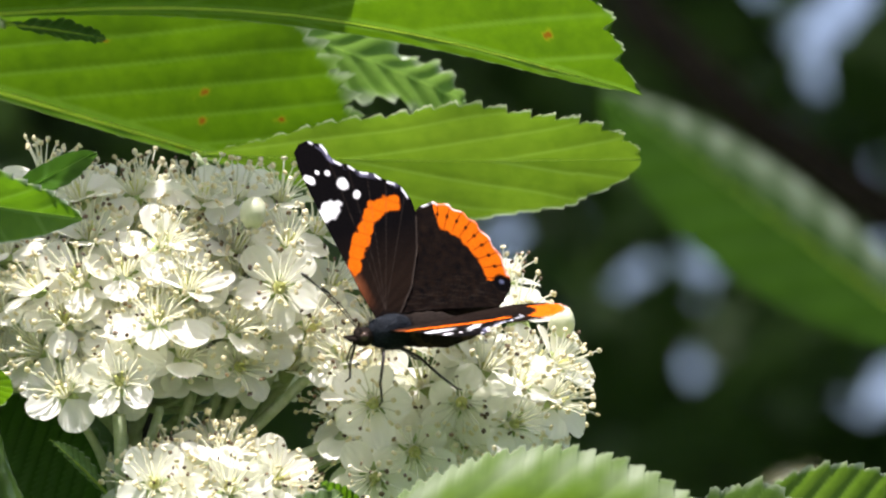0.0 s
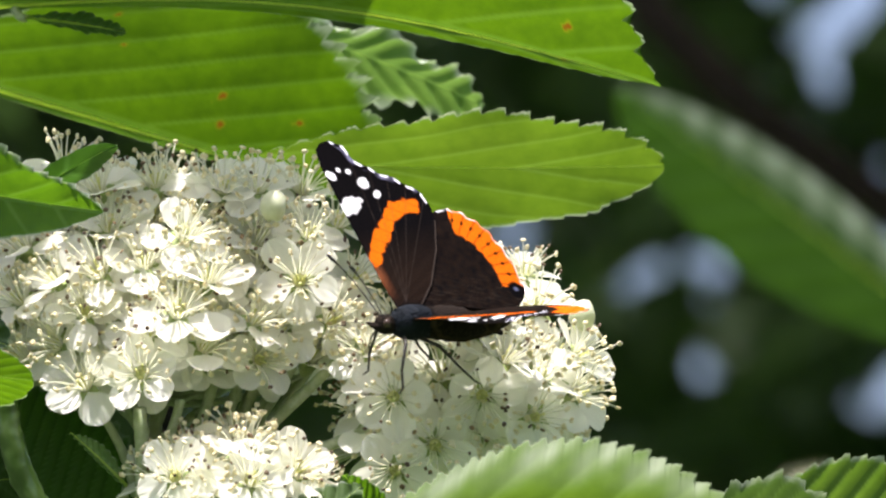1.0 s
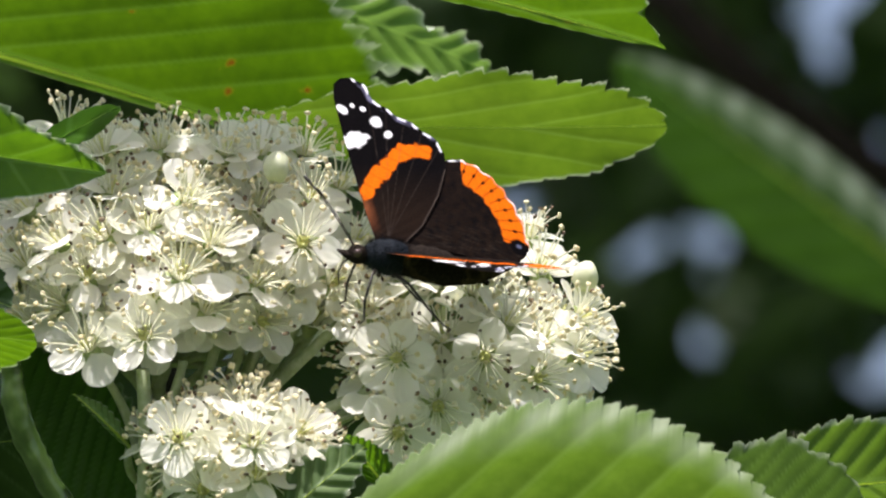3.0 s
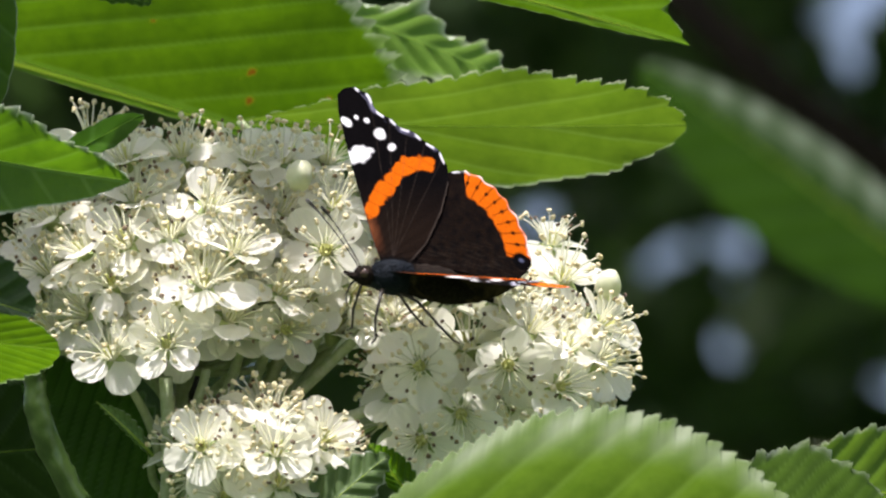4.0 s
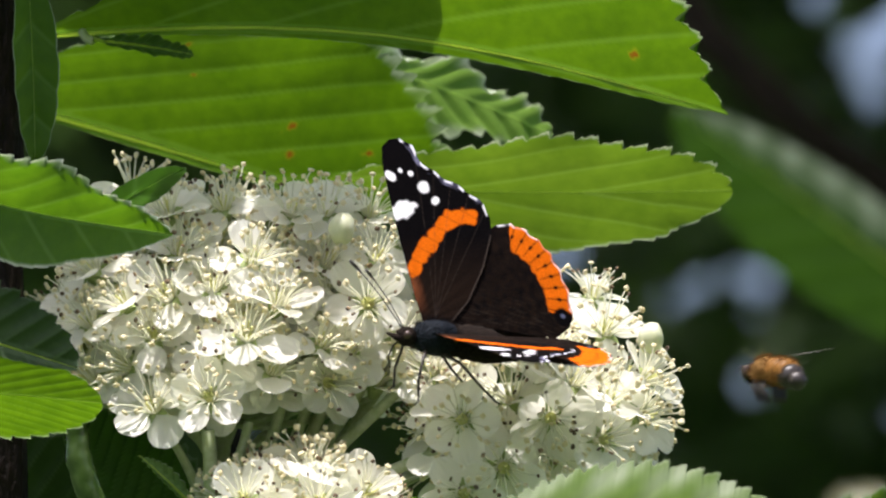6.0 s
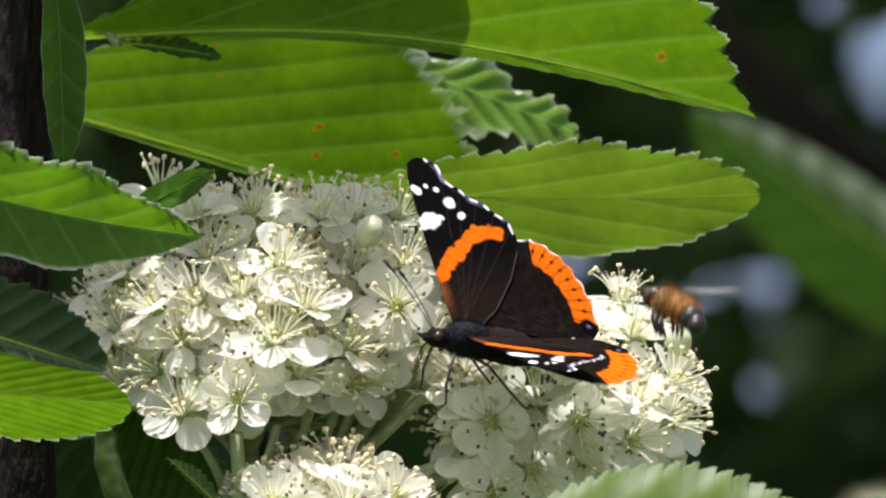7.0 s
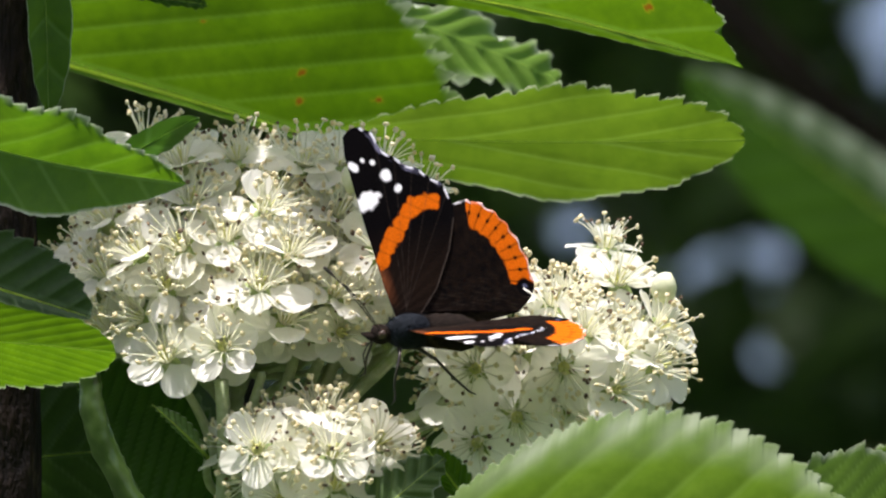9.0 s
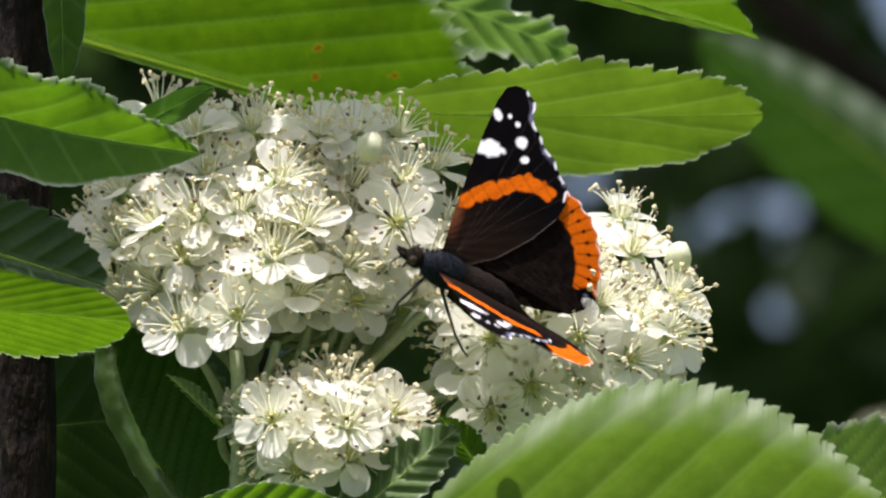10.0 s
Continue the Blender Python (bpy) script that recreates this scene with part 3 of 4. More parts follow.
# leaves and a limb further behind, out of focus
# sheen on side a is painted as a broad pale grey band
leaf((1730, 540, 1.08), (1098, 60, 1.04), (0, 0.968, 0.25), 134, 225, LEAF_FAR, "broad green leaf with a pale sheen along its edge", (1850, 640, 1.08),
     widest=0.5, tip_power=0.6, teeth=18, fold=0.1, ridge=0.0003, down=0.0, sheen_a=0.9)


def far_limb():
    ob = thing("background_branch", Matrix(), "dark brown branch out of focus behind the leaves", "branch")
    foot = BASE.inverted() @ Vector((1.1, 2.6, -0.03))
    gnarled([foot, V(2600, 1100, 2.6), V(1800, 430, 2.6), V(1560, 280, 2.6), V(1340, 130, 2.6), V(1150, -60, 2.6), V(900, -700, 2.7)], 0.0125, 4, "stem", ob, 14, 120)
    foot = BASE.inverted() @ Vector((0.28, 1.1, -0.03))
    gnarled([foot, V(1950, 1700, 1.05), V(1850, 640, 1.08), V(1930, -300, 1.16)], 0.0022, 6, "shoot", ob, 10, 80)


far_limb()


# ---- flowers ----


def petal_mesh(seed):
    """A rounded cupped petal from its claw at the origin along +x."""
    rng = random.Random(seed)
    n, w = 10, 8
    length, width = 0.0068 * rng.uniform(0.92, 1.06), 0.0029 * rng.uniform(0.92, 1.1)
    bowl, lift, back = rng.uniform(0.005, 0.009), rng.uniform(0.0, 0.25), rng.uniform(-0.25, 0.2)
    skew = rng.uniform(-0.10, 0.10)
    bm = bmesh.new()
    grid = []
    for i in range(n + 1):
        s = i / n
        q = 0.10 + 0.90 * s
        prof = max(0.0, 1 - abs(2 * q - 1.12) ** 2.3 / 0.98) ** 0.55 if q > 0.56 else max(0.16, math.sin(math.pi * 0.5 * min(1, q / 0.56)) ** 1.15)
        prof = max(prof, 0.16)
        row = []
        for j in range(-w, w + 1):
            t = j / w
            x = length * (0.04 + 0.96 * s) - 0.0006 * (1 - math.sqrt(max(0, 1 - t * t * 0.9))) * (s > 0.8) * (s - 0.8) * 5
            y = width * prof * t + skew * length * s * s
            z = (y * y) / (2 * bowl) + (x * x) / (3.2 * bowl) * (1 - 0.5 * s) + lift * x + back * x * s * s * 0.5
            z += 0.00014 * math.sin(9 * s + 7 * t + seed) * s + 0.00012 * math.sin(15 * t + seed) * s * s
            row.append(bm.verts.new((x, y, z)))
        grid.append(row)
    for a, b in zip(grid, grid[1:]):
        for j in range(2 * w):
            bm.faces.new((a[j], b[j], b[j + 1], a[j + 1]))
    return bm


def filament_lines(seed):
    rng = random.Random(seed)
    for k in range(17):
        a = 2 * math.pi * (k + rng.uniform(-0.3, 0.3)) / 17
        spread, length = rng.uniform(0.2, 1.1), rng.uniform(0.0052, 0.0080)
        out = Vector((math.cos(a), math.sin(a), 0))
        p = out * 0.0012
        pts = []
        for i in range(5):
            s = i / 4
            ang = spread * (0.5 + 0.7 * s)
            pts.append(p.copy())
            p = p + (out * math.sin(ang) + Vector((0, 0, math.cos(ang)))) * length / 4
        yield pts


def finish(name, bm, mat):
    me = bpy.data.meshes.new(name)
    bm.to_mesh(me)
    bm.free()
    me.polygons.foreach_set("use_smooth", [True] * len(me.polygons))
    me.materials.append(mat)
    return me


def stamens_mesh(seed):
    bm = bmesh.new()
    for pts in filament_lines(seed):
        tube(bm, pts, [0.00022, 0.00019, 0.00017, 0.00015, 0.00013], 5)
    return finish("stamen_tuft", bm, FILAMENT)


def anthers_mesh(seed, spent, share):
    """The two-lobed pollen sacs at the filaments' ends: the pale fresh ones or the shrunken brown ones."""
    rng = random.Random(seed + 50)
    bm = bmesh.new()
    for pts in filament_lines(seed):
        m = Matrix.Translation(pts[-1]) @ Euler((rng.uniform(0, 6), rng.uniform(0, 6), 0)).to_matrix().to_4x4()
        k = rng.uniform(0.8, 1.2)
        if (rng.random() < share) != spent:
            continue
        r = (0.00044 if spent else 0.00056) * k
        for side in (1, -1):
            blob(bm, (0, side * 0.40 * r, 0), (r, 0.6 * r, 0.6 * r), 5, 6, m)
    return finish("spent_anther_tuft" if spent else "anther_tuft", bm, ANTHER_SPENT if spent else ANTHER)


def pistil_mesh():
    bm = bmesh.new()
    blob(bm, (0, 0, 0), (0.0004, 0.0013, 0.0013), 5, 9, Matrix.Rotation(radians(90), 4, "Y"))
    for k in range(3):
        a = 2.1 * k
        p = Vector((math.cos(a), math.sin(a), 0)) * 0.0004
        tube(bm, [p, p * 1.5 + Vector((0, 0, 0.0014)), p * 2.2 + Vector((0, 0, 0.0024))], [0.0003, 0.0002, 0.0002], 5)
        blob(bm, p * 2.2 + Vector((0, 0, 0.0026)), (0.0003, 0.0003, 0.0002), 4, 6)
    return finish("pistil", bm, PISTIL)


def calyx_mesh():
    bm = bmesh.new()
    prof = ((-0.0032, 0.0006), (-0.0024, 0.0011), (-0.0012, 0.0016), (-0.0002, 0.0018), (0.0000, 0.0013))
    tube(bm, [(0, 0, z) for z, r in prof], [r for z, r in prof], 10)
    for k in range(5):
        a = 2 * math.pi * (k + 0.5) / 5
        o, s = Vector((math.cos(a), math.sin(a), 0)), Vector((-math.sin(a), math.cos(a), 0))
        vs = [bm.verts.new(p) for p in (o * 0.0015 + s * 0.0009, o * 0.0015 - s * 0.0009, o * 0.0034 - Vector((0, 0, 0.0005)), o * 0.0022 + Vector((0, 0, 0.0004)))]
        bm.faces.new((vs[0], vs[3], vs[2]))
        bm.faces.new((vs[3], vs[1], vs[2]))
        bm.faces.new((vs[0], vs[1], vs[3]))
    return finish("calyx", bm, CALYX)


PETALS = [finish("petal", petal_mesh(k), PETAL) for k in range(6)]
STAMENS = [stamens_mesh(k) for k in range(5)]
BROWNED = (0.1, 0.25, 0.4, 0.15, 0.5)
ANTHERS = [anthers_mesh(k, False, BROWNED[k]) for k in range(5)]
SPENT = [anthers_mesh(k, True, BROWNED[k]) for k in range(5)]
PISTIL_MESH, CALYX_MESH = pistil_mesh(), calyx_mesh()


def flower(parent, place, axis, rng, size=1.0, droop=0.0):
    """One five-petalled flower as a part of its cluster, at place (cluster space), facing along axis."""
    q = Vector(axis).normalized().to_track_quat("Z", "Y").to_matrix().to_4x4()
    m = Matrix.Translation(place) @ q @ Matrix.Rotation(rng.uniform(0, 6.3), 4, "Z") @ Matrix.Scale(size, 4)
    ob = on("flower", CALYX_MESH, parent, m, "white five-petalled flower with long stamens")
    k = rng.randrange(5)
    for i in range(5):
        tilt = rng.uniform(-18, 34) + droop
        on("petal", PETALS[rng.randrange(6)], ob, Matrix.Rotation(2 * math.pi * i / 5 + rng.uniform(-0.1, 0.1), 4, "Z") @ Matrix.Translation((0.0013, 0, 0))
           @ Matrix.Rotation(radians(tilt), 4, "Y") @ Matrix.Rotation(radians(rng.uniform(-16, 16)), 4, "X") @ Matrix.Scale(rng.uniform(0.92, 1.08), 4))
    turn = Matrix.Rotation(rng.uniform(0, 6.3), 4, "Z")
    on("stamen_tuft", STAMENS[k], ob, turn)
    on("anther_tuft", ANTHERS[k], ob, turn)
    on("spent_anther_tuft", SPENT[k], ob, turn)
    on("pistil", PISTIL_MESH, ob)
    return m


def bud(parent, place, axis, rng, size=1.0):
    bm = bmesh.new()
    blob(bm, (0, 0, 0), (0.0034, 0.0029, 0.0029), 9, 12)
    for v in bm.verts:
        a = math.atan2(v.co.z, v.co.y)
        v.co *= 1 + 0.09 * math.sin(3 * a + v.co.x * 500)
    m = Matrix.Translation(place) @ Vector(axis).normalized().to_track_quat("X", "Z").to_matrix().to_4x4() @ Matrix.Scale(size, 4)
    part("bud", bm, BUD, parent, "closed round cream bud", m)
    return m


def cluster(label, centre, radii, spacing, low, foot, seed, extra=(), inner=0.80, buds=(), size=1.0, bare=(), stalks=(), open_to=()):
    """A domed flower head. centre (u, v, d), radii across, up and deep in tenths of a millimetre; low: how far round below it reaches."""
    rng = random.Random(seed)
    c = V(*centre)
    ob = thing("flower_cluster", Matrix.Translation(c), label, "flower cluster", "white flower heads")
    r = Vector((radii[0], radii[2], radii[1])) * 1e-4
    spots = []
    for shell, gap in ((1.0, spacing), (inner, spacing * 0.95)):
        taken = []
        for _ in range(2600):
            n = Vector((rng.gauss(0, 1), rng.gauss(0, 1), rng.gauss(0, 1))).normalized()
            if n.z < low or n.y > 0.55:
                continue
            p = Vector(a * b for a, b in zip(n, r)) * shell * rng.uniform(0.95, 1.04)
            if any((p - q).length < gap * 1e-4 for q in taken):
                continue
            at_u, at_v, _ = seen_at(p + c)
            if any(a < at_u < a2 and b < at_v < b2 for a, b, a2, b2 in bare):
                continue
            taken.append(p)
            axis = Vector(a / b for a, b in zip(n, r)).normalized() * 0.62 + Vector((0, -0.10, 0.52)) + Vector((rng.uniform(-1, 1), rng.uniform(-1, 1), rng.uniform(-1, 1))) * 0.36
            spots.append((p, axis))
    for a, b, a2, b2 in open_to:      # hollows that the butterfly's wings reach into
        spots = [q for q in spots if (q[0] + c).y > 0.007 or not (a < seen_at(q[0] + c)[0] < a2 and b < seen_at(q[0] + c)[1] < b2)]
    for u, v, d, axis in extra:
        p = V(u, v, d) - c
        spots = [s for s in spots if abs(s[0].x - p.x) > 0.0052 or abs(s[0].z - p.z) > 0.0052 or s[0].y > p.y + 0.006]
        spots.append((p, Vector(axis)))
    root = V(*foot) - c
    fork = root.lerp(Vector((0, 0, 0)), 0.55)
    for p, axis in spots:
        m = flower(ob, p, axis, rng, size * rng.uniform(0.9, 1.06))
        a = m @ Vector((0, 0, -0.003))
        part("pedicel", tube(bmesh.new(), bend_line(fork * 0.5, a, -Vector(axis).normalized() * 0.003, 5), [0.0008, 0.0008, 0.0007, 0.0007, 0.0006, 0.0006], 5), STEM, ob)
    for u, v, d, axis, k in buds:
        bud(ob, V(u, v, d) - c, axis, rng, k)
    part("peduncle", tube(bmesh.new(), bend_line(root, fork * 0.45, (0.001, 0, 0), 8), 0.0013, 8), STEM, ob, "downy pale green stalk")
    for a, b, r1, r2 in stalks:
        part("side_stalk", tube(bmesh.new(), bend_line(V(*a) - c, V(*b) - c, (0.0008, 0, 0.0004), 8), [r1 + (r2 - r1) * k / 8 for k in range(9)], 8), STEM, ob)
    for k in range(6):
        a = fork * rng.uniform(0.5, 1.0)
        b = Vector((rng.uniform(-0.6, 0.6) * r.x, rng.uniform(-0.6, 0.1) * r.y, -0.1 * r.z + rng.uniform(0, 0.3) * r.z))
        part("side_stalk", tube(bmesh.new(), bend_line(a, b, (0, 0, -0.002), 6), 0.0009, 6), STEM, ob)
    return ob


cluster("dense domed head of white blossom with long pale stamens", (300, 500, 0.012), (310, 268, 250), 70, -0.30, (252, 990, 0.0), 21,
        extra=((265, 566, -0.018, (0.0, -0.9, 0.42)), (545, 400, -0.008, (0.1, -0.97, 0.15)), (165, 585, -0.014, (-0.2, -0.75, 0.5)), (385, 400, -0.012, (0.25, -0.45, 0.85)),
               (60, 345, 0.0, (-0.5, -0.3, 0.8)), (85, 190, 0.004, (-0.1, -0.2, 0.97)), (130, 200, 0.010, (0.1, -0.2, 0.97)), (330, 460, -0.016, (0.1, -0.6, 0.8)),
               (575, 282, 0.0, (0.25, -0.5, 0.8)), (470, 240, 0.004, (0.1, -0.5, 0.8)), (340, 248, 0.002, (0, -0.6, 0.75)), (245, 250, 0.0, (-0.1, -0.5, 0.8)),
               (612, 300, 0.006, (0.35, -0.45, 0.8)), (560, 320, 0.0, (0.2, -0.6, 0.75)), (548, 244, 0.008, (0.15, -0.4, 0.9)), (640, 400, 0.004, (0.5, -0.6, 0.5)),
               (410, 240, 0.004, (0.05, -0.7, 0.7)), (290, 232, 0.008, (-0.1, -0.4, 0.9)), (190, 240, 0.0, (-0.25, -0.4, 0.85)), (600, 470, -0.002, (0.35, -0.8, 0.3))),
        buds=((500, 268, -0.008, (0.1, -0.2, 1), 0.8),), bare=((390, 545, 610, 720), (-100, 590, 400, 720), (100, 100, 720, 228), (640, 228, 760, 330)),
        stalks=(((256, 960, -0.006), (262, 625, -0.012), 0.0015, 0.0012), ((262, 800, -0.006), (335, 610, -0.008), 0.0011, 0.0008), ((290, 860, -0.002), (405, 540, -0.004), 0.0012, 0.0009),
                ((320, 860, 0.002), (460, 520, 0.0), 0.0012, 0.0009), ((256, 780, -0.004), (190, 630, -0.006), 0.001, 0.0007),
                ((330, 850, 0.004), (505, 500, 0.002), 0.0013, 0.0010), ((350, 840, 0.006), (560, 480, 0.003), 0.0013, 0.0010), ((380, 800, 0.008), (600, 500, 0.004), 0.0012, 0.0009),
                ((420, 720, 0.004), (540, 540, 0.0), 0.0010, 0.0008)))
cluster("rounded head of white blossom facing the light", (832, 610, 0.005), (192, 168, 200), 68, -0.85, (400, 800, 0.004), 33,
        extra=((868, 602, -0.017, (0.05, -0.95, -0.15)), (712, 605, -0.018, (-0.1, -0.95, 0.1)), (612, 560, -0.016, (-0.5, -0.75, 0.3)), (785, 690, -0.017, (0.1, -0.95, -0.2)),
               (715, 735, -0.018, (-0.1, -0.9, -0.2)), (960, 640, -0.013, (0.35, -0.85, 0.1)), (1016, 470, 0.006, (0.6, -0.3, 0.75)), (985, 400, 0.018, (0.2, -0.2, 0.95)), (1000, 442, 0.012, (0.45, -0.3, 0.8)), (945, 432, 0.021, (0.1, -0.2, 0.95)), (1036, 535, 0.0, (0.75, -0.4, 0.5)), (1030, 600, -0.004, (0.75, -0.55, 0.2)), (660, 520, -0.004, (-0.3, -0.6, 0.7)),
               (935, 392, 0.022, (0.2, -0.35, 0.9)), (850, 413, 0.026, (-0.1, -0.3, 0.9)), (895, 426, 0.025, (0.0, -0.3, 0.9)),
               (905, 376, 0.024, (-0.1, -0.2, 0.95)), (944, 390, 0.022, (0.1, -0.2, 0.95)), (992, 412, 0.012, (0.4, -0.3, 0.85)), (965, 450, 0.010, (0.25, -0.6, 0.75))),
        buds=((1046, 462, 0.002, (0.3, -0.2, 0.9), 0.8),), open_to=((722, 440, 830, 528), (780, 500, 835, 562)),
        stalks=(((400, 740, 0.002), (650, 505, -0.004), 0.0012, 0.0009), ((470, 745, 0.0), (700, 650, -0.006), 0.0012, 0.0009)))
cluster("small lower head of white blossom", (430, 775, -0.012), (140, 85, 120), 78, -0.5, (262, 960, 0.0), 45,
        extra=((325, 748, -0.026, (-0.1, -0.9, 0.4)), (458, 755, -0.026, (0.15, -0.85, 0.5)), (370, 838, -0.022, (0, -0.95, 0.1)), (540, 740, -0.018, (0.6, -0.6, 0.5))))
cluster("blurred head of white blossom in the shade", (1450, 800, 2.4), (75, 32, 75), 100, -0.3, (1600, 1060, 2.4), 52)


# ---- butterfly ----
BLACK, BROWN, ORANGE, WHITE = (0.0022, 0.0018, 0.0022), (0.011, 0.0066, 0.0046), (0.62, 0.118, 0.003), (0.86, 0.86, 0.88)
HINGE, HINGE_Z = 0.0018, 0.0012


def near_line(x, y, line):
    """Distance from a point to a polyline."""
    best = 9.0
    for (ax, ay), (bx, by) in zip(line, line[1:]):
        dx, dy = bx - ax, by - ay
        k = max(0, min(1, ((x - ax) * dx + (y - ay) * dy) / (dx * dx + dy * dy)))
        best = min(best, math.hypot(x - ax - k * dx, y - ay - k * dy))
    return best


def blend(a, b, k):
    k = max(0.0, min(1.0, k))
    return tuple(p + (q - p) * k for p, q in zip(a, b))


TRAIL = ((-3.0, 0), (-8.0, 5), (-12.0, 11.5), (-14.2, 17))
BAND = ((1.9, 10.8), (-0.5, 14.1), (-3.4, 17.4), (-6.8, 20.2), (-10.6, 20.6))


def forewing_upper(x, y, edge):
    n = noise.noise((x * 0.9, y * 0.9, 3)) * 0.9
    c = blend(BROWN, BLACK, (y - 7) / 10)
    c = blend(c, (0.14, 0.045, 0.018), 0.8 * max(0, 1 - abs(y - 7.5) / 5) * max(0, (x - (0.14 * y - 0.6)) / 1.4))
    d = near_line(x, y, BAND) + n * 0.3 + 0.22 * math.sin(1.9 * x + 0.7 * y)
    along = (y - 0.55 * x - 8.6) / 3.0
    cell = abs(along % 1.0 - 0.5) * 2
    c = blend(c, ORANGE, (1.62 - 0.42 * cell ** 3 - d) * 3.2)
    if d < 1.6:
        c = blend(c, (0.16, 0.03, 0.004), (cell - 0.90) * 7)
    for cx, cy, rx, ry, a in ((2.5, 21.6, 3.0, 1.75, -0.35), (-2.3, 25.9, 1.25, 1.4, 0.2), (-4.2, 23.4, 0.85, 0.85, 0), (-0.3, 28.5, 0.6, 0.6, 0), (1.7, 29.0, 0.5, 0.5, 0), (3.9, 28.0, 1.3, 0.9, 0.6)):
        dx, dy = (x - cx) * math.cos(a) + (y - cy) * math.sin(a), (y - cy) * math.cos(a) - (x - cx) * math.sin(a)
        c = blend(c, WHITE, (1 + n * 0.35 - math.hypot(dx / rx, dy / ry)) * 4)
    c = blend(c, (0.055, 0.043, 0.036), (0.38 - near_line(x, y, TRAIL)) * 2.2)
    for k in range(5):
        line = ((-1, 2), (-14 + 3.1 * k, 22 + 2.4 * k))
        c = blend(c, (0.045, 0.034, 0.028), (0.10 - near_line(x, y, line)) * 5)
    if edge < 1.1 and x < 0 and y > 22:
        c = blend(c, (0.22, 0.22, 0.34), (noise.noise((x * 0.5, y * 0.5, 9)) + 0.15) * 0.9)
    if edge < 0.6 and math.sin((x + y * 0.3) * 2.4) > -0.1:
        c = blend(c, (0.7, 0.7, 0.78), (0.6 - edge) * 5)
    return c


def hindwing_upper(x, y, edge):
    n = noise.noise((x * 0.8, y * 0.8, 5)) * 0.6
    c = blend(BROWN, BLACK, 0.5 + n)
    hair = noise.noise((x * 0.35 + y * 1.4, y * 3.0 - x * 0.4, 1))
    if y < 11:
        c = blend(c, (0.06, 0.045, 0.034), hair * 0.6 * (1 - y / 11))
    c = blend(c, ORANGE, (5.3 - edge + n * 0.8) * 2.2 * min(1, max(0, (-16.2 - x) * 1.2)) * (1 if y > 6.5 else 0))
    if edge < 5.6 and y > 6.5 and x < -16.2:
        along = math.atan2(y - 8, -(x + 12)) * 6.4
        cell = abs((along % 1.0) - 0.5)
        c = blend(c, (0.07, 0.012, 0.002), (0.085 - cell) * 14 if edge < 4.8 else 0)
        c = blend(c, BLACK, (0.62 - math.hypot(cell * 3.2, edge - 2.3)) * 4)
    c = blend(c, BLACK, (1.0 - math.hypot((x + 26.8) / 2.2, (y - 6.0) / 1.9)) * 4)
    c = blend(c, (0.08, 0.09, 0.15), (0.6 - math.hypot((x + 26.8) / 1.2, (y - 6.2) / 0.9)) * 3)
    if edge < 0.35:
        c = blend(c, WHITE, 0.55 if math.sin((x - y) * 2.6) > -0.2 else 0.1)
    return c


def forewing_lower(x, y, edge):
    n = noise.noise((x * 1.2, y * 1.2, 7)) * 0.6
    c = blend(BLACK, (0.035, 0.024, 0.015), 0.2 + n)
    c = blend(c, (0.80, 0.12, 0.008), (1.8 - near_line(x, y, BAND[:4]) + n * 0.5) * 3)
    for cx, cy, rx, ry in ((2.2, 21.6, 3.0, 1.7), (-2.3, 25.9, 1.4, 1.4), (-4.6, 23.2, 1.1, 1.0), (-0.3, 28.5, 0.9, 0.8), (2.2, 29.6, 0.8, 0.6)):
        c = blend(c, WHITE, (1 + n * 0.4 - math.hypot((x - cx) / rx, (y - cy) / ry)) * 4)
    if y > 25:
        c = blend(c, (0.30, 0.21, 0.09), n * 1.5 + 0.15)
    c = blend(c, (0.45, 0.42, 0.26), (1.0 - math.hypot((x + 1.0) / 1.4, (y - 6.5) / 1.6)) * 2 * (0.5 + n))
    if edge < 0.4 and math.sin((x + y * 0.3) * 2.0) > 0.1:
        c = blend(c, WHITE, 0.7)
    return c


def hindwing_lower(x, y, edge):
    n = noise.noise((x * 0.45, y * 0.45, 11)) + 0.5 * noise.noise((x * 1.5, y * 1.5, 2))
    c = blend((0.018, 0.013, 0.010), (0.075, 0.052, 0.03), 0.4 + n)
    c = blend(c, (0.20, 0.13, 0.06), (2.4 - edge) * 0.25 + n * 0.3 if edge < 2.6 else 0)
    if y < 13 and x < -20:
        c = blend(c, (0.55, 0.20, 0.03), (3.2 - edge) * 0.5)
    return c


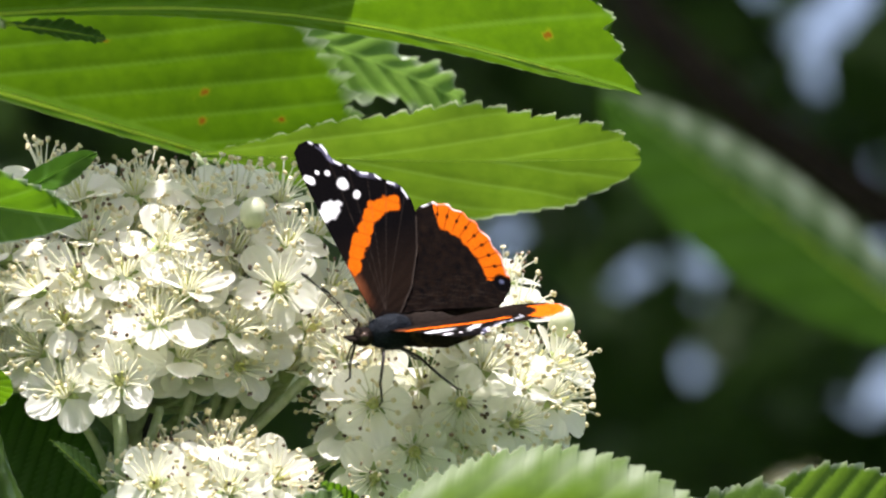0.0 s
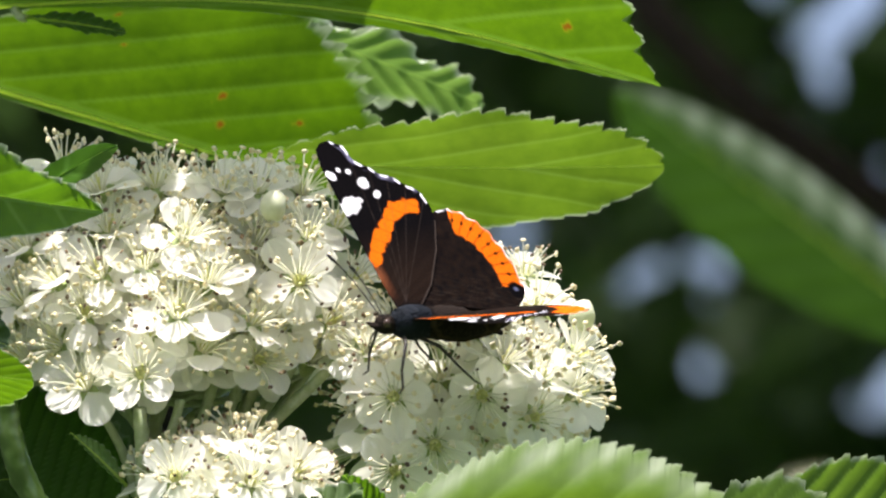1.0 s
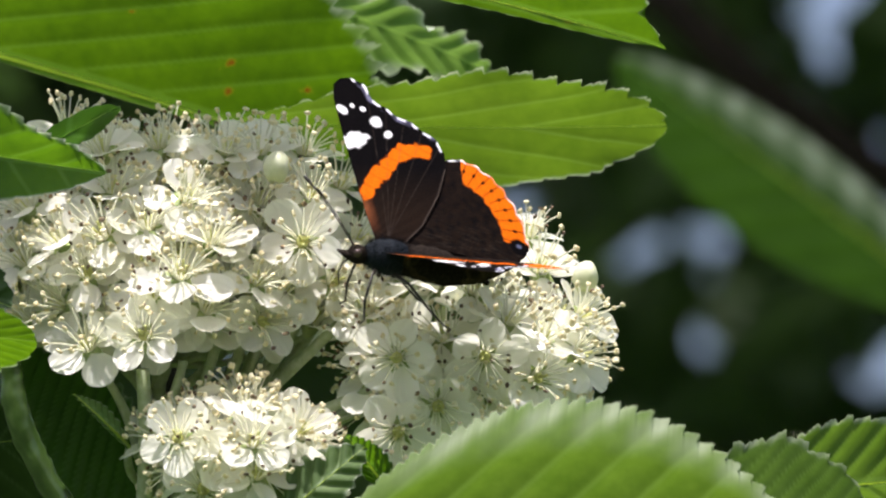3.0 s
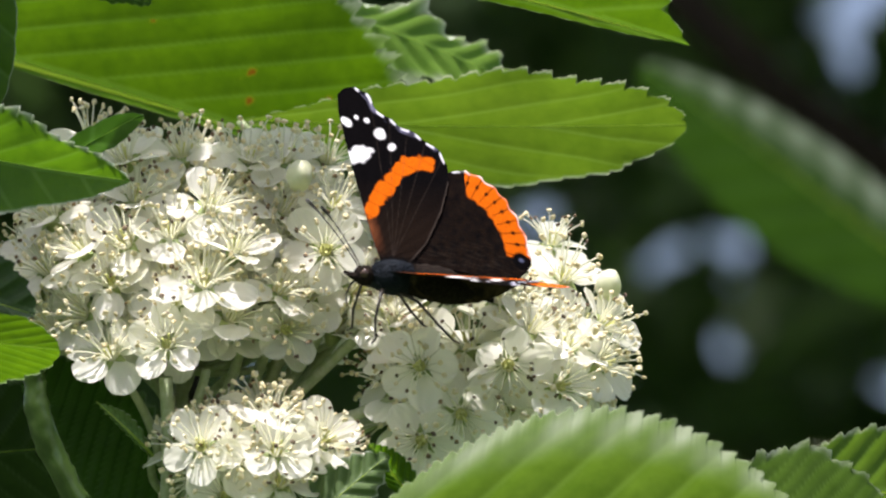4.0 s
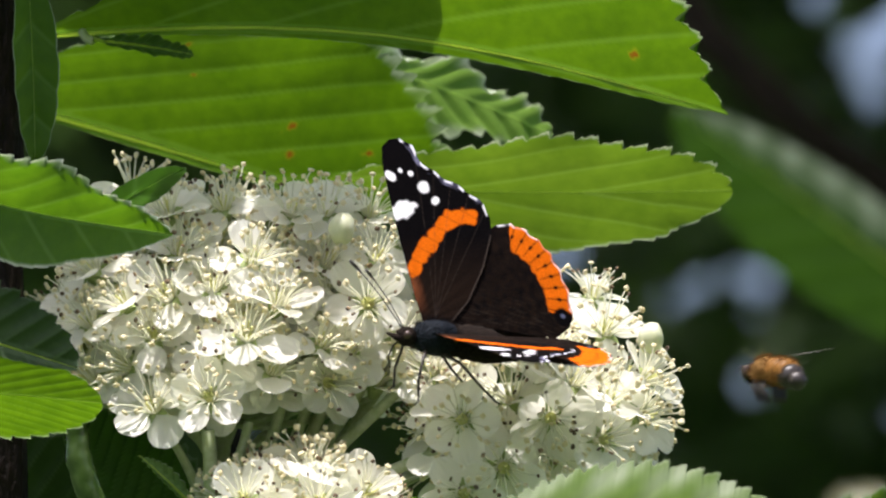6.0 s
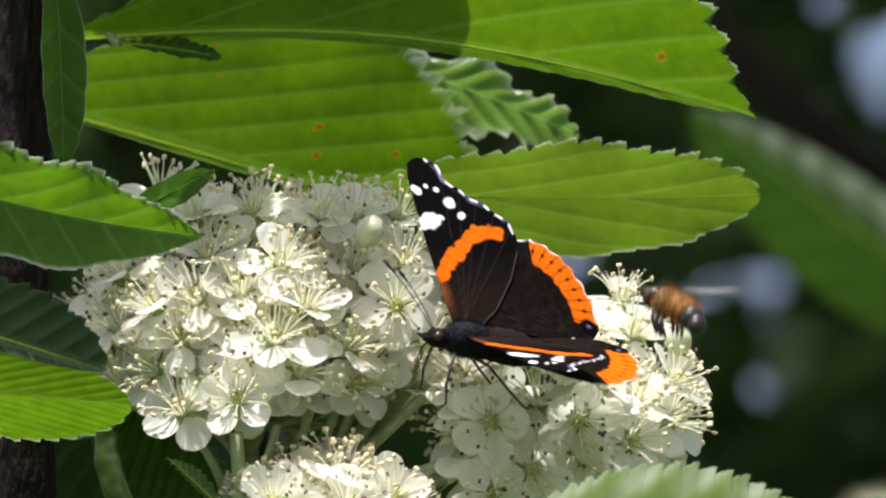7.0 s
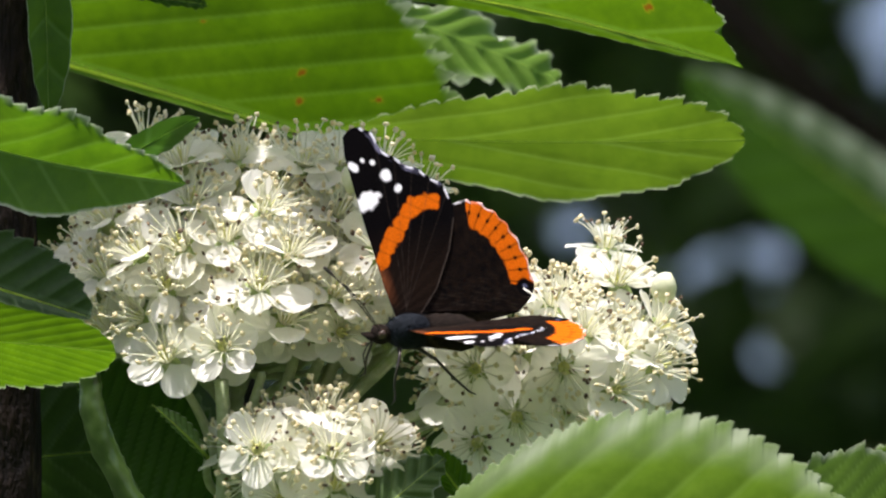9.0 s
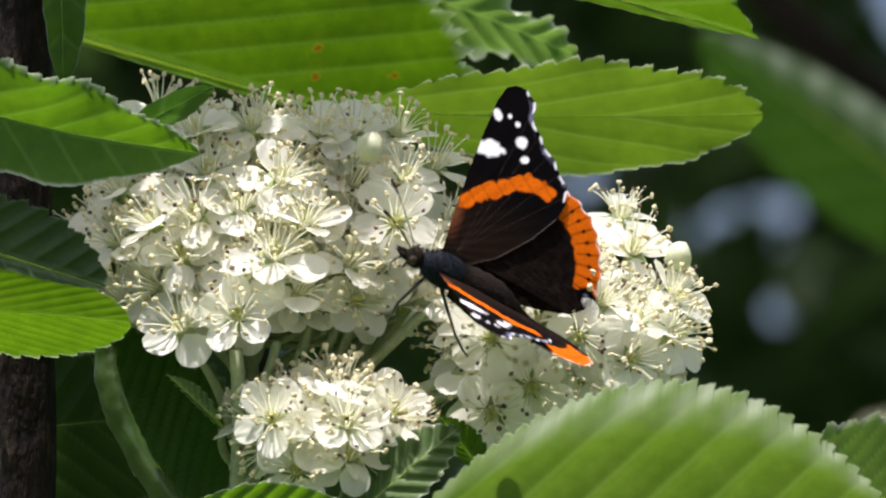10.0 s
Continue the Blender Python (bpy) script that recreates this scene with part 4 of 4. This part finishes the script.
def wing(name, side, is_fore, parent):
    """A wing: upper and lower scale-covered sheets round a thin membrane, flat in the body's x-y plane."""
    lead_y = (0, 6.3, 15.9, 23.6, 30.3, 33.5, 34.8, 35.2)
    lead_x = (1.2, 2.5, 3.8, 4.6, 5.0, 4.5, 3.0, 0.9)
    trail_y = (0, 5, 11.5, 17, 20.6, 22.8, 25.2, 27.4, 29.5, 31.5, 33.7, 35.2)
    trail_x = (-3.0, -8.0, -12.0, -14.2, -14.7, -13.6, -11.0, -7.2, -3.8, -2.2, -1.3, 0.6)
    out_x = (-28.7, -28.3, -27.4, -25.6, -23.0, -19.6, -16.6, -13.6, -10.0, -6.0, -2.0)
    out_y = (7.4, 10.0, 12.6, 15.9, 18.9, 20.9, 21.7, 21.0, 18.4, 13.6, 6.0)
    in_x = (-28.7, -27.9, -26.2, -23.6, -20.0, -16.0, -10.0, -2.0)
    in_y = (5.6, 4.3, 2.6, 0.6, -1.6, -3.2, -3.8, -1.5)
    cols, rows, outline = 88, 160, []
    for i in range(rows + 1):
        if is_fore:
            y = 35.2 * i / rows
            a, b = np.interp(y, trail_y, trail_x), np.interp(y, lead_y, lead_x)
            outline.append(((a, y), (b, y)))
        else:
            x = -28.7 + 26.7 * i / rows
            a, b = np.interp(x, in_x, in_y), np.interp(x, out_x, out_y)
            outline.append(((x, a), (x, b)))
    margin = [p[0] for p in outline if p[0][1] > 20] if is_fore else [p[1] for p in outline if p[1][0] < -14]
    margin = margin[::2]
    verts, cols_out, faces = [], [], []
    for sheet in (1, -1):
        start = len(verts)
        for (ax, ay), (bx, by) in outline:
            for j in range(cols + 1):
                t = j / cols
                x, y = ax + (bx - ax) * t, ay + (by - ay) * t
                edge = near_line(x, y, margin)
                if edge < 2.5:
                    k = math.sin((x * 0.9 + y * 0.55) * (1.9 if not is_fore else 1.2)) * 0.28 * (1 - edge / 2.5)
                    gx, gy = (-0.9, 0.4) if not is_fore else (-0.75, 0.6)
                    px, py = x + gx * k, y + gy * k
                else:
                    px, py = x, y
                vein = 0.02 * math.sin(math.atan2(y + 1, -x + 6) * 46)
                z = 0.9 * math.sin(min(1, y / 34) * 2.2) + vein + sheet * 0.05
                z += -0.5 * (x / 14) ** 2 * (0.2 if is_fore else 1)
                if not is_fore and y < 1.5:      # the inner margin folds down beside the abdomen
                    py, z = 1.5 - (1.5 - y) * 0.22, z - (1.5 - y) * 0.95
                verts.append((px * 1e-3, side * py * 1e-3, z * 1e-3))
                fn = (forewing_upper if is_fore else hindwing_upper) if sheet > 0 else (forewing_lower if is_fore else hindwing_lower)
                cols_out.append((*fn(x, y, edge), 1))
        for i in range(rows):
            for j in range(cols):
                a = start + i * (cols + 1) + j
                f = (a, a + 1, a + cols + 2, a + cols + 1)
                faces.append(f if (sheet * side > 0) == is_fore else f[::-1])
    half = (rows + 1) * (cols + 1)
    rim = [i * (cols + 1) for i in range(rows + 1)] + [rows * (cols + 1) + j for j in range(1, cols + 1)] + [i * (cols + 1) + cols for i in range(rows - 1, -1, -1)]
    for a, b in zip(rim, rim[1:]):
        faces.append((a, b, b + half, a + half))
    me = bpy.data.meshes.new(name)
    me.from_pydata(verts, [], faces)
    at = me.color_attributes.new("scales", "FLOAT_COLOR", "POINT")
    at.data.foreach_set("color", [c for q in cols_out for c in q])
    me.polygons.foreach_set("use_smooth", [True] * len(me.polygons))
    me.materials.append(WING)
    return on(name, me, parent)


def fuzz(bm, centre, radii, count, length, rng, lean=(-0.6, 0, 0.2)):
    """Short hairs over an ellipsoid."""
    for _ in range(count):
        n = Vector((rng.gauss(0, 1), rng.gauss(0, 1), rng.gauss(0, 1))).normalized()
        p = Vector(centre) + Vector(a * b for a, b in zip(n, radii))
        q = p + (n + Vector(lean)).normalized() * length * rng.uniform(0.5, 1.1)
        side = n.orthogonal().normalized() * 0.00005
        bm.faces.new([bm.verts.new(v) for v in (p + side, p - side, q)])


def limb_points(*pts):
    return [Vector(p) * 1e-3 for p in pts]


def butterfly():
    rng = random.Random(5)
    ob = thing("butterfly", Matrix(), "black butterfly with orange bands and white wing spots, feeding on blossom", "butterfly")
    bm = blob(bmesh.new(), (-0.0006, 0, 0), (0.0050, 0.0031, 0.0032), 12, 16)
    fuzz(bm, (-0.0006, 0, 0), (0.0050, 0.0031, 0.0032), 1800, 0.0013, rng)
    part("thorax", bm, FUR_BLUE, ob, "furry blue-black thorax")
    bm = bmesh.new()
    prof = [(-2.5 - 1.15 * i, (1.5 + 0.75 * math.sin(math.pi * min(1, (i + 2) / 14)) - 0.09 * max(0, i - 7) ** 1.35) * (1 + (0.04 if i % 2 else -0.03))) for i in range(16)]
    tube(bm, [(x * 1e-3, 0, (-0.02 * (x + 2.5) ** 2 * 0.3) * 1e-3) for x, r in prof], [max(0.35, r) * 1.4e-3 for x, r in prof], 14)
    fuzz(bm, (-0.0095, 0, -0.0004), (0.0085, 0.0026, 0.0026), 1400, 0.0012, rng)
    part("abdomen", bm, FUR, ob, "dark furry abdomen")
    bm = blob(bmesh.new(), (0.0052, 0, -0.0004), (0.0019, 0.0019, 0.0018), 8, 12)
    fuzz(bm, (0.0050, 0, -0.0003), (0.0016, 0.0016, 0.0014), 500, 0.0008, rng, (0.4, 0, 0.2))
    head = part("head", bm, FUR, ob)
    for s in (1, -1):
        part("eye", blob(bmesh.new(), (0.0056, s * 0.0012, 0.0), (0.0009, 0.0007, 0.0010), 8, 12), EYE, head)
        part("palp", tube(bmesh.new(), limb_points((5.8, s * 0.6, -0.8), (7.4, s * 0.5, -0.7), (9.0, s * 0.3, -0.2)), [0.0007, 0.0006, 0.00015], 6), FUR, head)
        line = bend_line(Vector((6.0, s * 0.6, 0.7)) * 1e-3, Vector((17.0, s * 3.6, 11.0)) * 1e-3, (0, 0, 0.0006), 12)
        part("antenna", tube(bmesh.new(), line, [0.00011] * 10 + [0.0002, 0.00034, 0.00026], 6), CHITIN, head, "thin dark antenna with a clubbed end")
    part("proboscis", tube(bmesh.new(), limb_points((6.2, 0, -1.0), (7.4, 0, -2.2), (7.9, 0, -4.2), (7.2, 0, -6.2)), [0.0002, 0.00018, 0.00015, 0.0001], 6), CHITIN, head)
    for s in (1, -1):
        part("leg", tube(bmesh.new(), limb_points((1.8, s * 1.4, -2.2), (3.4, s * 4.6, -2.6), (3.8, s * 5.2, -7.2), (3.2, s * 5.6, -10.4), (4.0, s * 5.9, -11.2)),
                         [0.0004, 0.0003, 0.00024, 0.0002, 0.00012], 7), CHITIN, ob)
        part("leg", tube(bmesh.new(), limb_points((-1.2, s * 1.5, -2.2), (-3.6, s * 4.8, -3.0), (-7.6, s * 6.6, -6.4), (-10.6, s * 7.2, -8.6), (-11.8, s * 7.4, -9.0)),
                         [0.0004, 0.0003, 0.00024, 0.0002, 0.00012], 7), CHITIN, ob)
    wings = [wing("forewing", 1, True, ob), wing("forewing", -1, True, ob), wing("hindwing", 1, False, ob), wing("hindwing", -1, False, ob)]
    return ob, wings


BUTTERFLY, WINGS = butterfly()


# ---- bee ----
def bee():
    rng = random.Random(9)
    ob = thing("bee", Matrix(), "brown furry honeybee in flight with blurred wings", "bee")
    bm = blob(bmesh.new(), (0, 0, 0), (0.0022, 0.0019, 0.0019), 10, 14)
    fuzz(bm, (0, 0, 0), (0.0022, 0.0019, 0.0019), 900, 0.0009, rng)
    part("thorax", bm, BEE_FUR, ob)
    body = bmesh.new()
    for i in range(5):
        r = (1.5, 1.9, 2.05, 1.9, 1.45)[i]
        blob(body, (-0.0024 - 0.00112 * i, 0, -0.00018 * i * i * 0.4), (0.0012, r * 1e-3, r * 0.95e-3), 7, 14)
    abdomen = part("abdomen", body, CHITIN, ob, "dark banded abdomen")
    for i in range(3):
        r = (1.95, 2.10, 2.02)[i]
        bm = blob(bmesh.new(), (-0.0024 - 0.00112 * i, 0, -0.0001 * i), (0.00112, r * 1.03e-3, r * 1.0e-3), 7, 14)
        fuzz(bm, (-0.0024 - 0.00112 * i, 0, -0.0001 * i), (0.0011, r * 1.03e-3, r * 1.0e-3), 300, 0.0006, rng)
        part("band", bm, BEE_BAND, abdomen, "furry amber band")
    head = part("head", blob(bmesh.new(), (0.0030, 0, -0.0006), (0.0010, 0.0015, 0.0015), 8, 12), FUR, ob)
    for s in (1, -1):
        part("eye", blob(bmesh.new(), (0.0031, s * 0.0012, -0.0004), (0.0007, 0.0005, 0.0011), 7, 10), EYE, head)
        part("antenna", tube(bmesh.new(), limb_points((3.7, s * 0.4, 0), (4.6, s * 0.9, 0.4), (5.2, s * 1.3, -0.6)), 0.00012, 5), CHITIN, head)
        for k in range(3):
            x = 1.0 - 1.0 * k
            part("leg", tube(bmesh.new(), limb_points((x, s * 1.2, -1.4), (x - 0.6, s * 1.8, -2.4), (x - 1.2, s * 1.5, -3.6), (x - 1.6, s * 1.3, -4.4)), [0.0003, 0.00028, 0.0003, 0.00015], 6), CHITIN, ob)
        for length, width, back in ((9.0, 1.5, 0.0), (6.4, 1.2, -1.2)):
            bm = bmesh.new()
            vs = []
            for i in range(11):
                t = i / 10
                w = width * math.sin(math.pi * min(1, t * 0.9 + 0.06)) ** 0.6
                vs.append([bm.verts.new(Vector((0.4 + back - 5.5 * t + o * w, s * (1.2 + 0.8 * length * t), 1.6 + 1.6 * t - 0.15 * o)) * 1e-3) for o in (0.6, 0, -1)])
            for a, b in zip(vs, vs[1:]):
                for j in range(2):
                    bm.faces.new((a[j], b[j], b[j + 1], a[j + 1]))
            part("bee_wing", bm, BEE_WING, ob, "clear membranous wing")
    return ob


BEE = bee()
BEE.scale = (1.3, 1.3, 1.3)


# ---- what moves ----
# seconds, place across and up, then heading, pitch and lean of the body, lift of the far and near wings, sweep of both
FLIGHT = [
    (0.0, 740, 478, 30.9, -4.4, -20.7, 46.1, 16.2, 7.6, 4.3),
    (0.6, 734, 477, 33.2, 0.1, -16.1, 42.8, 12.6, 5.1, -1.3),
    (1.0, 741, 473, 34.5, 0.4, -15.5, 43.0, 10.6, 6.1, 7.0),
    (1.5, 711, 465, 31.8, 0.4, -13.0, 43.6, 9.2, 2.3, 1.6),
    (2.0, 721, 408, 24.4, 11.2, -16.6, 38.6, 6.3, 2.3, -7.6),
    (2.5, 711, 417, 20.8, 9.5, -19.5, 38.7, 11.6, 4.3, -12.5),
    (4.0, 662, 447, 23.7, 7.1, -10.5, 53.0, 5.0, 5.3, -13.2),
    (4.5, 659, 461, 25.4, 5.9, -8.4, 64.7, 3.8, 7.0, -7.8),
    (5.0, 658, 454, 24.7, 8.8, -3.0, 62.7, -1.4, 5.2, -10.2),
    (5.5, 659, 461, 25.0, 6.6, -7.8, 62.6, 3.0, 6.8, -9.2),
    (6.8, 665, 458, 25.3, 7.9, -15.7, 43.6, 5.8, 4.7, -5.6),
    (7.0, 664, 459, 25.8, 7.9, -15.5, 42.6, 6.2, 3.6, -6.3),
    (7.3, 662, 463, 25.4, 7.7, -15.7, 43.3, 7.6, 3.2, -1.1),
    (7.4, 661, 446, 27.8, 1.7, -41.9, 71.0, 72.4, -3.0, -0.6),
    (7.5, 671, 450, 27.8, 8.6, -36.0, 13.0, 12.7, -14.4, -18.7),
    (7.6, 658, 454, 32.2, 6.2, -31.9, 74.2, 49.0, 1.1, 7.5),
    (7.7, 665, 455, 30.5, 5.8, -28.9, 77.2, 42.9, 1.2, 5.8),
    (7.8, 674, 458, 29.3, 6.9, -14.5, 54.6, 3.9, -0.7, -8.1),
    (8.0, 667, 463, 27.3, 6.9, -9.4, 57.9, 2.7, -0.2, -7.2),
    (8.1, 647, 462, 23.9, 6.3, -11.6, 64.2, 19.6, -0.6, -2.5),
    (8.2, 660, 464, 26.8, 3.0, -21.4, 64.9, 40.1, -1.5, 2.3),
    (8.3, 660, 472, 27.7, 4.1, -21.4, 66.3, 36.4, 0.0, 7.1),
    (8.4, 668, 472, 30.8, 3.0, -11.4, 58.5, 9.6, 3.1, -1.5),
    (8.5, 670, 474, 32.1, 2.2, -6.5, 61.3, 4.0, 2.7, 0.5),
    (8.6, 661, 539, 29.7, -11.3, -24.2, 67.3, -15.9, 11.5, 3.1),
    (8.7, 669, 522, 40.3, -2.9, -24.9, 61.3, 5.3, 3.1, 4.9),
    (8.8, 638, 525, 36.8, 1.8, -24.6, 63.5, 15.9, 1.2, -3.8),
    (9.0, 590, 539, 30.7, -1.3, -23.8, 51.1, 19.7, 4.2, 2.5),
    (9.2, 595, 551, 34.3, -1.2, -24.7, 58.5, 23.2, 4.0, 1.3),
    (9.5, 605, 527, 30.1, 8.5, -21.4, 50.1, 16.6, 1.2, -5.4),
    (9.8, 625, 504, 22.7, 21.2, -43.0, 32.0, 22.5, -7.1, -7.3),
    (10.0, 626, 482, 17.8, 25.8, -56.3, 18.4, 36.1, -6.4, -9.1),
]
# seconds and drift in tenths of a millimetre, across and down
SWAY_R = [(0, -8, -27), (0.5, 2, -8), (1, -2, -2), (1.5, 2, -5), (2, -2, -4), (2.5, 0, 0), (4, -9, -23), (4.5, 1, -5), (5, 0, 0), (5.5, 0, 0), (7, 0, 7), (7.5, -2, 6),
          (8, -7, -12), (8.5, -2, -3), (9, -2, -1), (9.5, -2, 3), (10, 4, 9)]
SWAY_TL = [(0, -8, -27), (0.5, 5, -5), (1, -11, -8), (1.5, 3, -3), (2, -10, 3), (2.5, 0, 0), (4, -5, 3), (4.5, -6, 2), (5, -11, 16), (5.5, -6, 11), (7.5, -8, 3), (9, -13, -2), (10, -10, 11)]
SWAY_T = [(0, -1, -5), (0.5, 3, -2), (1, -2, -8), (2, -2, -2), (2.5, 0, 0), (4, 1, -29), (4.5, 1, -5), (5, -1, 7), (5.5, -3, 2), (7.5, -4, 2), (10, 2, 11)]
# seconds, how far the near hindwing hangs below the plane of its forewing, its rise to the rear, and how far the near wings are lowered
HANG = [(0, -4, 10, 3), (1, -3, 10, 3), (1.5, -1, 11, 2), (2, 0, 11, 3), (4, -3, 8, 2), (5.5, -4, 7, 1), (6.8, -15, 11, -1), (7.3, -15, 11, -1), (7.5, -8, 8, 0), (8.5, -4, 8, 0), (9, -10, 9, -1), (9.5, -5, 7, 2),
        (9.8, -3, 7, 2), (10, -3, 3, 3)]
BEE_WAY = [(0, 2300, 520, 0.05, 0), (5.2, 1800, 470, 0.02, 0), (5.5, 1462, 472, 0.0, 6), (5.7, 1375, 490, 0.0, 8), (6.2, 1150, 540, 0.0, 10), (6.8, 1016, 488, -0.045, 20),
           (7.0, 1024, 391, -0.045, 24), (7.2, 1002, 293, -0.045, 20), (7.3, 1028, 274, -0.045, 16), (7.4, 1089, 239, -0.045, 10), (7.6, 1760, 120, 0.0, 10), (10, 2400, -200, 0.05, 0)]


def motions():
    body, fore_l, fore_r, hind_l, hind_r = [], [], [], [], []
    for t, u, v, yaw, pitch, lean, lift_r, lift_l, sweep_r, sweep_l in FLIGHT:
        turn = pose(0, 0, 0, 0, 0, 180 + yaw) @ pose(0, 0, 0, 0, -pitch, 0) @ pose(0, 0, 0, lean)
        body.append((t, BASE @ Matrix.Translation(V(u, v, -0.029)) @ turn))
        hang, rise, low = (float(np.interp(t, [k[0] for k in HANG], [k[i] for k in HANG])) for i in (1, 2, 3))
        left, right = pose(0, HINGE, HINGE_Z, lift_l + low), pose(0, -HINGE, HINGE_Z, -lift_r)
        fore_l.append((t, left @ pose(0, 0, 0, 0, rise * 0.55, -sweep_l)))
        fore_r.append((t, right @ pose(0, 0, 0, 0, 0, sweep_r)))
        hind_l.append((t, left @ pose(0, 0, -0.0004, hang, rise, 5)))
        hind_r.append((t, right @ pose(0, 0, -0.0004)))
    walk(BUTTERFLY, body)
    for ob, rows in zip(WINGS, (fore_l, fore_r, hind_l, hind_r)):
        walk(ob, rows)
    for ob, rows in ((leaf_r, SWAY_R), (leaf_tl, SWAY_TL), (leaf_m, SWAY_TL), (leaf_t, SWAY_T)):
        rest = ob.matrix_basis.copy()
        walk(ob, [(t, Matrix.Translation(BASE.to_3x3() @ Vector((a * 1e-4, 0, -b * 1e-4))) @ rest) for t, a, b in rows])
    walk(BEE, [(t, BASE @ Matrix.Translation(V(u, v, d)) @ pose(0, 0, 0, 0, 0, 180 - 54) @ pose(0, 0, 0, 0, 7 - pitch, 0)) for t, u, v, d, pitch in BEE_WAY])


motions()
